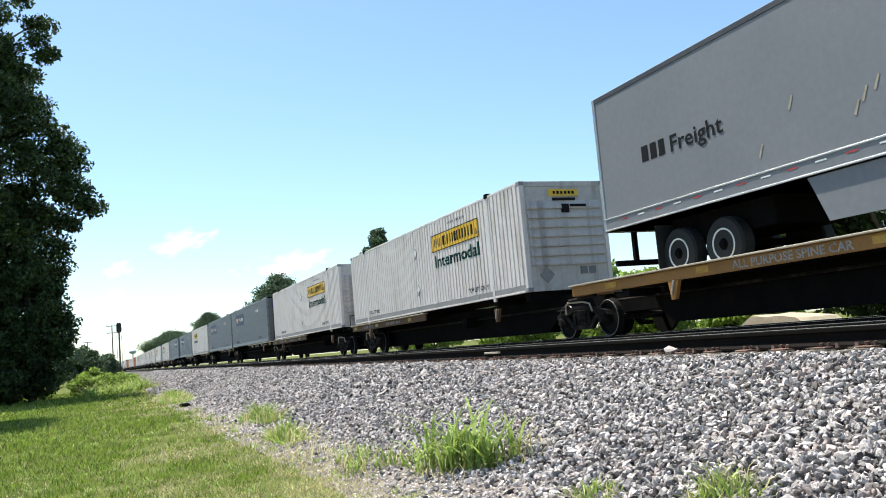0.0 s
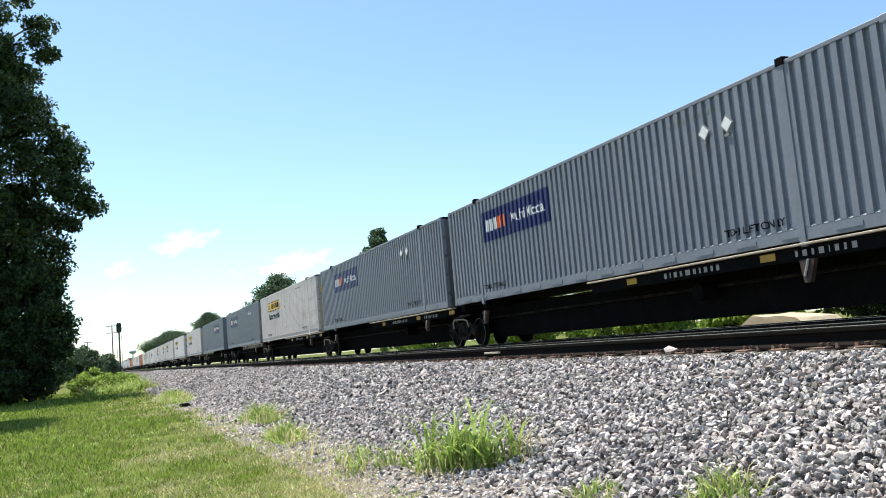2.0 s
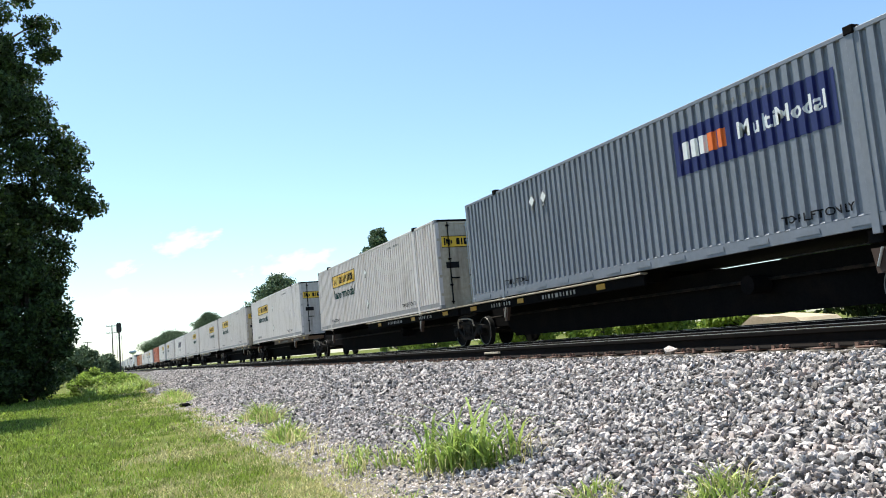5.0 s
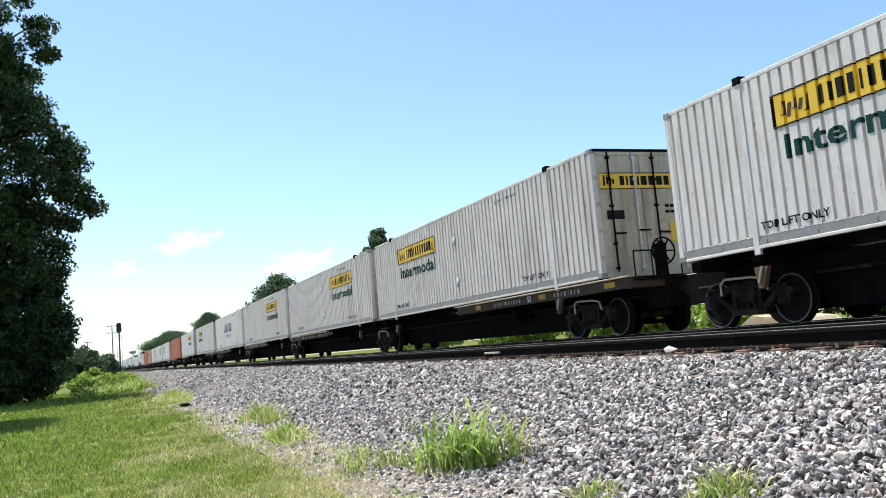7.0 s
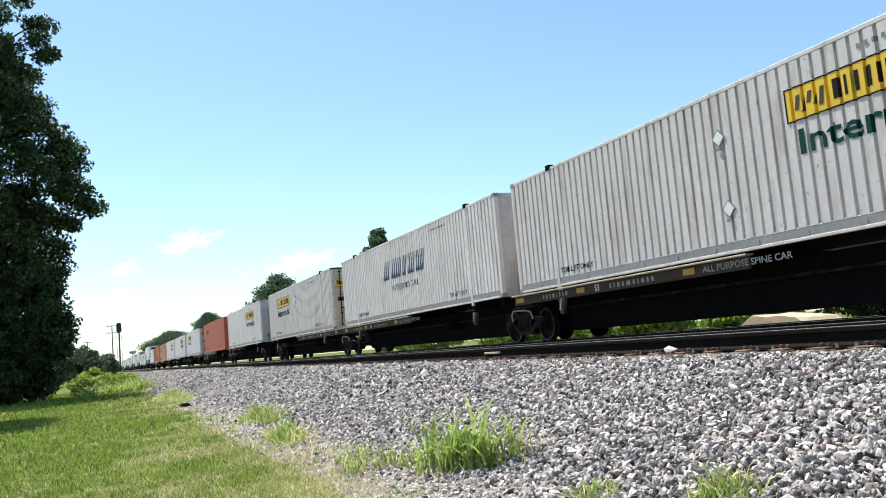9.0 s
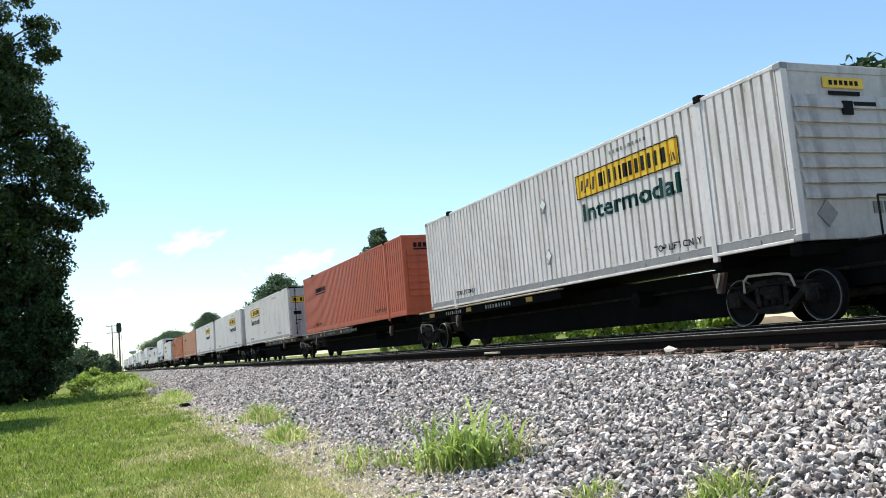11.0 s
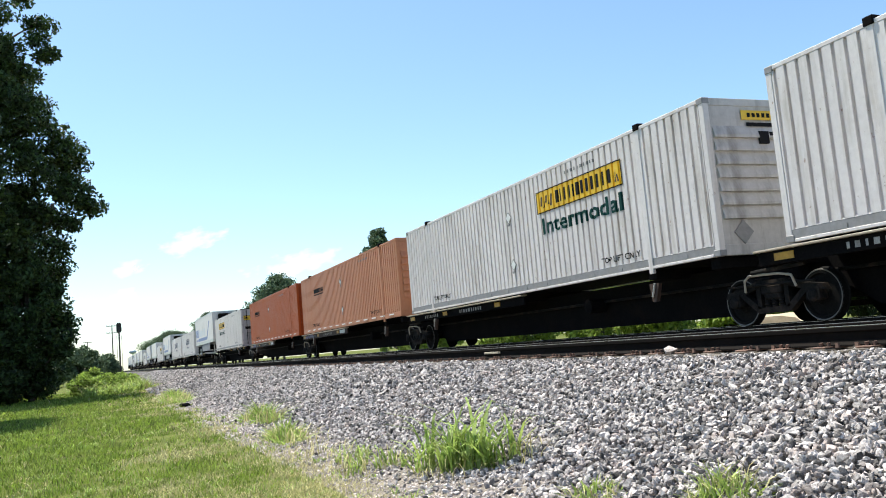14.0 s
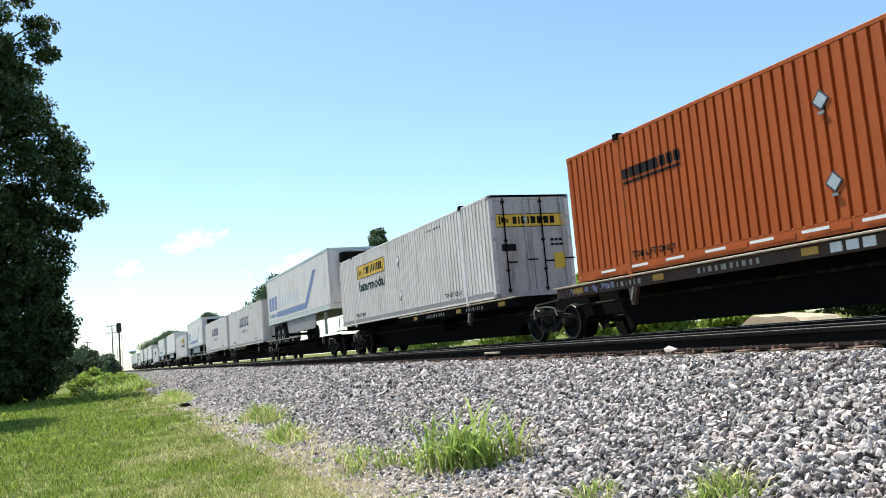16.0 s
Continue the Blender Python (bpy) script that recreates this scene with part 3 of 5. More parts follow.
def leaf_cloud(centres, radius, count, size, squash=0.75):
    """Leaves in clumps: folded kites turned every way."""
    n = len(centres) * count
    c = np.repeat(np.asarray(centres), count, 0)
    rad = np.repeat(np.broadcast_to(radius, (len(centres),)), count)
    d = rng.normal(size=(n, 3))
    d /= np.linalg.norm(d, axis=1)[:, None]
    c = c + d * (rad * rng.random(n) ** 0.5)[:, None] * np.array([1, 1, squash])
    s = size * rng.uniform(0.6, 1.35, n)
    kite = np.array([(0, -1, 0), (0.5, 0, 0.18), (0, 1, 0), (-0.5, 0, 0.18)])
    v = np.einsum("nij,kj->nki", spin(n), kite) * s[:, None, None] + c[:, None]
    f = np.array([(0, 1, 2), (0, 2, 3)])
    return v.reshape(-1, 3), (f[None] + 4 * np.arange(n)[:, None, None]).reshape(-1, 3)


def limb(bm, p, q, r0, r1, bend=0.3, steps=4):
    p, q = Vector(p), Vector(q)
    last = p
    side = Vector((rng.uniform(-1, 1), rng.uniform(-1, 1), rng.uniform(-0.3, 0.6))) * bend
    for i in range(1, steps + 1):
        t = i / steps
        nxt = p.lerp(q, t) + side * math.sin(math.pi * t)
        tube(bm, last, nxt, r0 + (r1 - r0) * (t - 1 / steps), r0 + (r1 - r0) * t, 7)
        last = nxt


def tree(x, y, base, height, spread, clumps, count, leaf, label, mat="leaf", low=0.2, trunk=0.35, clump_size=0.9, squash=0.7, shape=1.0, grow=None):
    ob = tagged(new("tree", None), label, "tree")
    ob.location = (x, y, base)
    bm = B()
    limb(bm, (0, 0, -0.1), (rng.uniform(-0.3, 0.3), 0, height * 0.8), trunk, trunk * 0.25, 0.3, 6)
    cs = []
    while len(cs) < clumps:
        d = rng.normal(size=3)
        d /= np.linalg.norm(d)
        r = rng.uniform(0.45, 1.0) ** 0.6
        t = 0.5 + 0.5 * d[2] * r
        zz = height * (low + (1 - low) * t)
        wide = spread * (0.55 + 0.45 * math.sin(math.pi * min(1, t * 1.1))) if shape else spread
        k = 1 + 0.28 * noise.noise(Vector((d[0] * 2.1 + x, d[1] * 2.1, d[2] * 2.1 + y)))
        cs.append((d[0] * r * wide * k, d[1] * r * wide * k, zz))
    if grow:
        cs += grow
    for c in cs[:: max(1, len(cs) // 26)]:
        h0 = max(height * 0.12, c[2] - (abs(c[0]) + abs(c[1])) * 0.6 - 0.6)
        limb(bm, (0, 0, min(h0, height * 0.7)), c, trunk * 0.32, 0.03, 0.4, 4)
    part("trunk", bm, M["bark"], ob)
    v, f = leaf_cloud(np.array(cs), clump_size * rng.uniform(0.6, 1.25, len(cs)), count, leaf, squash)
    raw("crown", v, f, M[mat], ob)
    return ob


# ---- lettering ----
PITCH = 0.235
NARROW = (0.70, 0.73, 0.97, 0.048)      # where a groove begins, reaches its depth and leaves it, as shares of the pitch; its depth
BROAD = (0.50, 0.54, 0.95, 0.048)
groove = {"shape": NARROW}              # the kind of side being built


def inset(y):
    """How far the corrugated side lies behind its outer face at y."""
    a, b, c, depth = groove["shape"]
    return depth * float(np.interp((y % PITCH) / PITCH, [0, a, b, c, 1.0], [0, 0, 1, 1, 0]))


def breaks(y0, y1):
    k = [y0, y1]
    for i in range(int(y0 / PITCH) - 1, int(y1 / PITCH) + 2):
        k += [(i + s) * PITCH for s in (0, *groove["shape"][:3])]
    return sorted(q for q in set(k) if y0 <= q <= y1)


def sheet(bm, y0, y1, z0, z1, off=0.003, slant=0.0, flat=False):
    """A painted patch that follows the corrugated near side."""
    ks = [y0, y1] if flat else breaks(y0, y1)
    lo = [bm.verts.new(((0 if flat else inset(y)) - off, y, z0)) for y in ks]
    hi = [bm.verts.new(((0 if flat else inset(y - slant)) - off, y - slant, z1)) for y in ks]
    for i in range(len(ks) - 1):
        bm.faces.new((lo[i + 1], lo[i], hi[i], hi[i + 1]))
    return bm


def glyphs(text, height, bold=0.0):
    cu = bpy.data.curves.new("text", "FONT")
    cu.body, cu.size, cu.offset, cu.resolution_u = text, height / 0.73, bold, 2
    ob = bpy.data.objects.new("text", cu)
    scene.collection.objects.link(ob)
    dg = bpy.context.evaluated_depsgraph_get()
    me = bpy.data.meshes.new_from_object(ob.evaluated_get(dg))
    bm = B()
    bm.from_mesh(me)
    bpy.data.objects.remove(ob)
    bpy.data.curves.remove(cu)
    bpy.data.meshes.remove(me)
    return bm


def side_text(text, y, z, height, width=None, bold=0.0, off=0.004, flat=False):
    """Letters painted on the near side, read from far end to near end, starting at y."""
    bm = glyphs(text, height, bold)
    w = max(v.co.x for v in bm.verts)
    s = (width / w) if width else 1.0
    for v in bm.verts:
        v.co = Vector((0, y - v.co.x * s, z + v.co.y))
    if not flat:
        for k in breaks(y - w * s, y):
            bmesh.ops.bisect_plane(bm, geom=bm.verts[:] + bm.edges[:] + bm.faces[:], plane_co=(0, k, 0), plane_no=(0, 1, 0), dist=1e-5)
    for v in bm.verts:
        v.co.x = (0 if flat else inset(v.co.y)) - off
    return bm


def letter_parts(parent, bm, mat, label):
    """The letters of a word, each a part of its own."""
    left = set(bm.verts)
    runs = []
    while left:
        todo, isle = [left.pop()], []
        while todo:
            v = todo.pop()
            isle.append(v)
            for e in v.link_edges:
                w = e.other_vert(v)
                if w in left:
                    left.remove(w)
                    todo.append(w)
        runs.append([min(v.co.y for v in isle), max(v.co.y for v in isle), set(isle)])
    runs.sort(key=lambda r: -r[1])
    letters = [runs[0]]
    for lo, hi, isle in runs[1:]:
        last = letters[-1]
        if lo >= last[0] - 0.005:
            last[2] |= isle
        else:
            letters.append([lo, hi, isle])
    for lo, hi, isle in letters:
        one, put = B(), {}
        for q in bm.faces:
            if q.verts[0] in isle:
                for v in q.verts:
                    if v not in put:
                        put[v] = one.verts.new(v.co)
                one.faces.new([put[v] for v in q.verts])
        part("letter", one, mat, parent, label)
    bm.free()


def bar_parts(parent, mat, y0, y1, z0, z1, widths, gap=0.12, off=0.006, slant=0.0, flat=False):
    """The same, each bar a part of its own."""
    total = sum(widths) + gap * (len(widths) - 1)
    y = y1
    for w in widths:
        k = w / total * (y1 - y0)
        part("bar", sheet(B(), y - k, y, z0, z1, off, slant, flat), mat, parent)
        y -= k + gap / total * (y1 - y0)


def side_bars(bm, y0, y1, z0, z1, widths, gap=0.12, off=0.006, slant=0.0, flat=False):
    """A row of plain bars of the given relative widths, from y1 (read first) to y0."""
    total = sum(widths) + gap * (len(widths) - 1)
    y = y1
    for w in widths:
        k = w / total * (y1 - y0)
        sheet(bm, y - k, y, z0, z1, off, slant, flat)
        y -= k + gap / total * (y1 - y0)
    return bm


# ---- containers ----
LONG, WIDE, TALL = 16.15, 2.59, 2.90
LIFT = (2.05, 14.1)        # posts at the lifting points


def side_panel(parent, mat, far=False):
    ks = breaks(0.14, LONG - 0.14)
    rows = ((0.20, 0.0), (0.235, 1.0), (2.80, 1.0), (2.826, 1.0))
    v = []
    for z, k in rows:
        for y in ks:
            d = 0.004 + inset(y) * k
            v.append((WIDE - d if far else d, y, z))
    w = len(ks)
    f = [(j * w + i + 1, j * w + i, (j + 1) * w + i, (j + 1) * w + i + 1) for j in range(3) for i in range(w - 1)]
    if far:
        f = [q[::-1] for q in f]
    return raw("side_panel", v, f, mat, parent)


def end_wall(parent, mat, y, kind, near=True):
    s = -1 if near else 1
    wall = part("end_wall", box(B(), 0.12, WIDE - 0.12, min(y, y - s * 0.05), max(y, y - s * 0.05), 0.2, 2.78), mat, parent)
    me = None
    if kind == "ribs":
        for i in range(7):
            if me is None:
                bm = prism(B(), [(0, 0), (s * 0.06, 0.0), (s * 0.06, 0.05), (0, 0.225)], "x", 0.17, WIDE - 0.17)
                rib = part("rib", bm, mat, wall)
                me = rib.data
            else:
                rib = new("rib", me)
                rib.parent = wall
            rib.location = (0, y, 0.66 + i * 0.25)
    return wall


def doors(parent, mat):
    for x0, x1 in ((0.10, WIDE / 2 - 0.008), (WIDE / 2 + 0.008, WIDE - 0.10)):
        bm = box(B(), x0, x1, 0.015, 0.07, 0.17, 2.76, 0.006)
        door = part("door", bm, mat, parent, "closed rear door leaf")
        for k in (0.28, 0.84):
            x = x0 + (x1 - x0) * k
            rod = tube(B(), (x, -0.025, 0.12), (x, -0.025, 2.82), 0.021, None, 8)
            for z in (0.2, 0.75, 1.6, 2.2, 2.7):
                box(rod, x - 0.05, x + 0.05, -0.04, 0.02, z - 0.025, z + 0.025)
            part("lock_rod", rod, M["car_black"] if k < 0.5 else M["steel"], door, "vertical locking rod")
            part("handle", box(B(), x - 0.02, x + 0.30, -0.05, -0.03, 0.93 + 0.1 * k, 0.97 + 0.1 * k, 0.004), M["car_black"], door)
        for z in (0.4, 1.0, 1.6, 2.2):
            xh = x0 if x0 < 1 else x1
            part("hinge", box(B(), xh - 0.06, xh + 0.06, -0.008, 0.03, z, z + 0.09, 0.004), mat, door)


def lift_marks(parent, ink):
    for y in (LIFT[0] + 1.75, LIFT[1] - 0.15):
        tagged(part("lettering", side_text("TOP LIFT ONLY", y, 0.30, 0.13, 1.45, 0.004), ink, parent, "black handling notice"), kind="stuff")
    bm = side_bars(B(), 3.7, 5.0, 2.58, 2.655, (1, 1, 1.4, 1, 1, 1.2, 1, 1, 0.8, 1), 1.1, 0.005)
    tagged(part("serial_marking", bm, M["faded_ink"], parent, "row of small faded marks"), kind="stuff")


def placard(parent, y, z, mat, r=0.17):
    bm = B()
    prism(bm, [(y + r, z), (y, z + r), (y - r, z), (y, z - r)], "x", -0.012, -0.002)
    holder = part("placard_holder", bm, M["rail_grime"] if mat is M["white_ink"] else M["dark_trim"], parent, "diamond placard holder")
    r *= 0.78
    part("placard", prism(B(), [(y + r, z), (y, z + r), (y - r, z), (y, z - r)], "x", -0.017, -0.0125), mat, holder, "blank placard face")
    part("clip", box(B(), -0.03, -0.012, y - 0.06, y + 0.06, z - r * 1.28 - 0.05, z - r * 1.28 + 0.0), M["faded_ink"], holder, "small dark clip")


def logo_bull(parent, y0, z0=1.86, panel="yellow"):
    """A yellow panel with dark bars and a green word below it."""
    y1 = y0 + 3.75
    sign = part("sign_panel", sheet(B(), y0, y1, z0, z0 + 0.55, 0.004), M[panel], parent, "yellow painted panel with dark border")
    bar_parts(sign, M["ink"], y0 + 0.42, y1 - 0.95, z0 + 0.13, z0 + 0.43, (0.34, 0.14, 0.34, 0.34, 0.14, 0.34, 0.34, 0.34, 0.34, 0.34, 0.34, 0.5), 0.30, 0.008)
    bm = B()
    for a, b in ((z0, z0 + 0.025), (z0 + 0.525, z0 + 0.55)):
        sheet(bm, y0, y1, a, b, 0.008)
    for a in (y0, y1 - 0.03):
        sheet(bm, a, a + 0.03, z0 + 0.03, z0 + 0.52, 0.008)
    part("border", bm, M["ink"], sign, "dark border lines")
    bm = B()
    for i in range(5):
        sheet(bm, y1 - 0.75 + i * 0.12, y1 - 0.67 + i * 0.12, z0 + 0.12 + 0.05 * (i % 3), z0 + 0.40 - 0.06 * (i % 2), 0.008, 0.05)
    for i in range(3):
        sheet(bm, y0 + 0.12 + i * 0.09, y0 + 0.17 + i * 0.09, z0 + 0.1, z0 + 0.26 + 0.08 * (i % 2), 0.008, -0.04)
    tagged(part("scroll", bm, M["car_brown"], sign, "brown scroll emblem"), kind="stuff")
    letter_parts(parent, side_text("Intermodal", y1 - 0.15, z0 - 0.52, 0.40, 3.5, 0.012), M["green_ink"], "large dark green letter")


def logo_violet(parent, y0, z0=1.62):
    y1 = y0 + 3.9
    sign = part("sign_panel", sheet(B(), y0, y1, z0, z0 + 0.85, 0.004), M["blue"], parent, "dark blue painted panel")
    bar_parts(sign, M["white_ink"], y1 - 0.95, y1 - 0.25, z0 + 0.27, z0 + 0.60, (0.8, 0.8, 0.8), 0.3, 0.008)
    bar_parts(sign, M["orange_ink"], y1 - 1.45, y1 - 1.0, z0 + 0.27, z0 + 0.60, (0.8, 0.7), 0.3, 0.008)
    letter_parts(parent, side_text("MultiModal", y1 - 1.75, z0 + 0.30, 0.30, 1.95, 0.006, 0.008), M["white_ink"], "white letter on the panel")


def logo_swift(parent, y0=5.9):
    y1 = y0 + 4.4
    bar_parts(parent, M["navy"], y0, y1, 1.45, 2.15, (0.8, 1.2, 0.35, 0.75, 0.8), 0.25, 0.005, 0.22)
    letter_parts(parent, side_text("INTERMODAL", y1 - 0.9, 0.98, 0.22, 3.0), M["navy"], "dark blue letter below the bars")


def logo_block(parent, y0):
    bar_parts(parent, M["ink"], y0, y0 + 1.9, 1.95, 2.16, (1, 1, 1, 1, 1, 0.4, 1, 1, 1), 0.3, 0.005)
    part("stripe", sheet(B(), y0, y0 + 1.9, 1.84, 1.89, 0.005), M["ink"], parent, "thin black stripe")


def end_sign(parent, kind, y=-0.02):
    if kind == "door_yellow":
        sign = part("sign_panel", box(B(), 0.2, WIDE - 0.2, 0.004, 0.012, 1.98, 2.36), M["yellow"], parent, "yellow panel across the doors")
        x = 0.72
        for w in (0.12, 0.05, 0.15, 0.05, 0.16, 0.16, 0.16, 0.14):
            part("bar", box(B(), x, x + w, -0.002, 0.003, 2.07, 2.28), M["ink"], sign)
            x += w + 0.05
        bm = box(box(B(), 0.2, WIDE - 0.2, -0.001, 0.003, 1.98, 2.0), 0.2, WIDE - 0.2, -0.001, 0.003, 2.34, 2.36)
        for i in range(4):
            box(bm, 0.28 + i * 0.08, 0.33 + i * 0.08, -0.002, 0.003, 2.06 + 0.04 * (i % 2), 2.3 - 0.03 * i)
        part("border", bm, M["ink"], sign, "dark border and scroll")
        part("notice", box(B(), 1.95, 2.3, -0.004, 0.012, 0.75, 1.2), M["yellow"], parent, "small yellow notice")
        part("notice", box(B(), 0.3, 0.75, -0.004, 0.012, 1.3, 1.5), M["ink"], parent, "small dark notice plate")
        bm = B()
        for i in range(3):
            box(bm, 1.88 + 0.14 * i, 1.98 + 0.14 * i, -0.004, 0.012, 1.55, 1.62)
            box(bm, 1.88 + 0.14 * i, 1.99 + 0.14 * i, -0.004, 0.012, 1.42, 1.48)
        part("serial_marking", bm, M["ink"], parent)
    if kind == "rib_yellow":
        bm = prism(B(), [(0.38, 0.42), (0.6, 0.2), (0.82, 0.42), (0.6, 0.64)], "y", 0.0, 0.018)
        part("placard_holder", bm, M["rail_grime"], parent, "faded diamond placard holder")
        for x in (1.62, 1.88):
            part("notice", box(B(), x, x + 0.2, 0.0, 0.018, 0.4, 0.6), M["faded_ink"], parent, "small dark notice plate")
    if kind == "rib_worn":
        for z in (1.95, 0.42):
            bm = B()
            ring = [(0.85 + r * a, -0.05, z + r * c) for r in (0.30, 0.27) for a, c in ((1, 0), (0, 1), (-1, 0), (0, -1))]
            v = [bm.verts.new(q) for q in ring]
            for i in range(4):
                bm.faces.new((v[i], v[(i + 1) % 4], v[4 + (i + 1) % 4], v[4 + i]))
            bmesh.ops.solidify(bm, geom=bm.faces[:], thickness=0.02)
            part("placard_holder", bm, M["rust"], parent, "rusted diamond placard frame")
        bm = B()
        for i in range(9):
            x, z = 0.9 + 0.05 * math.sin(i * 2.1), 0.72 + i * 0.105
            prism(bm, [(x, z), (x + 0.035, z + 0.02), (x + 0.06 * math.sin(i * 1.7), z + 0.16), (x - 0.03, z + 0.13)], "y", -0.046, -0.035)
        tagged(part("rust_streak", bm, M["car_brown"], parent, "dark rusty streak down the ribs"), kind="stuff")
    if kind in ("rib_yellow", "rib_worn"):
        part("sign_panel", box(B(), 0.85, 1.75, -0.014, -0.003, 2.5, 2.68), M["yellow"], parent, "small yellow panel")
        bm = B()
        for i in range(6):
            box(bm, 0.98 + i * 0.115, 1.05 + i * 0.115, -0.02, -0.015, 2.55, 2.63)
        part("emblem", bm, M["ink"], parent)
        bm = box(B(), 0.95, 1.65, -0.012, -0.003, 2.38, 2.45)
        box(bm, 1.2, 1.42, -0.045, -0.003, 2.05, 2.28)
        box(bm, 1.45, 1.95, -0.045, -0.003, 2.2, 2.27)
        part("serial_marking", bm, M["ink"], parent)
    if kind == "block":
        bm = B()
        for i in range(9):
            box(bm, 0.45 + i * 0.19, 0.58 + i * 0.19, -0.014, -0.003, 2.45, 2.62)
        box(bm, 0.45, 2.1, -0.014, -0.003, 2.36, 2.41)
        part("emblem", bm, M["ink"], parent, "row of black bars")
    if kind == "blue":
        part("sign_panel", box(B(), 0.35, WIDE - 0.35, -0.058, -0.048, 2.15, 2.6), M["blue"], parent, "dark blue panel")
        bm = B()
        for i in range(3):
            box(bm, 0.55 + i * 0.2, 0.70 + i * 0.2, -0.064, -0.059, 2.26, 2.48)
        part("emblem", bm, M["white_ink"], parent)
        bm = B()
        for i in range(2):
            box(bm, 1.17 + i * 0.2, 1.32 + i * 0.2, -0.064, -0.059, 2.26, 2.44)
        part("emblem", bm, M["orange_ink"], parent)
    if kind in ("blue", "placards"):
        for x in (0.7, 1.5):
            bm = prism(B(), [(x - 0.24, 1.75), (x, 1.5), (x + 0.24, 1.75), (x, 2.0)], "y", -0.06, -0.045)
            part("placard_holder", bm, M["steel"], parent, "diamond placard holder")
    if kind == "block_placards":
        end_sign(parent, "block")
        for z in (1.72, 0.72):
            bm = prism(B(), [(0.47, z), (0.75, z - 0.28), (1.03, z), (0.75, z + 0.28)], "y", -0.055, -0.036)
            part("placard_holder", bm, M["placard_grey"], parent, "large grey diamond placard")


STYLES = {
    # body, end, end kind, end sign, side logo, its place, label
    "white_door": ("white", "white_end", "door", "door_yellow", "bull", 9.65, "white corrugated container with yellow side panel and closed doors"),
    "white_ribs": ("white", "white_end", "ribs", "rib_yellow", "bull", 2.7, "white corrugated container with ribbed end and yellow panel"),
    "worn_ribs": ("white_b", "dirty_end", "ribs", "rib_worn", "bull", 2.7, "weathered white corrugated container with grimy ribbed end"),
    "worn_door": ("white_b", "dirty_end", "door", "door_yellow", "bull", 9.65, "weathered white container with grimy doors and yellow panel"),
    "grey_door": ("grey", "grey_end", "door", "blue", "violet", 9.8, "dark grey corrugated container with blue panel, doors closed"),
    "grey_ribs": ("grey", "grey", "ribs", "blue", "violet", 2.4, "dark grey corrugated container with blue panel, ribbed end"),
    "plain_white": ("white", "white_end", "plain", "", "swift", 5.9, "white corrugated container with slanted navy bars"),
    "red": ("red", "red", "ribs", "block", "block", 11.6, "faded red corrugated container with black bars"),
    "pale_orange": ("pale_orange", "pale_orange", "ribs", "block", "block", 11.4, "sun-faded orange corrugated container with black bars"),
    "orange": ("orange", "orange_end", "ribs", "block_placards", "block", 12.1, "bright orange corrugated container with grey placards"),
}
made = {}


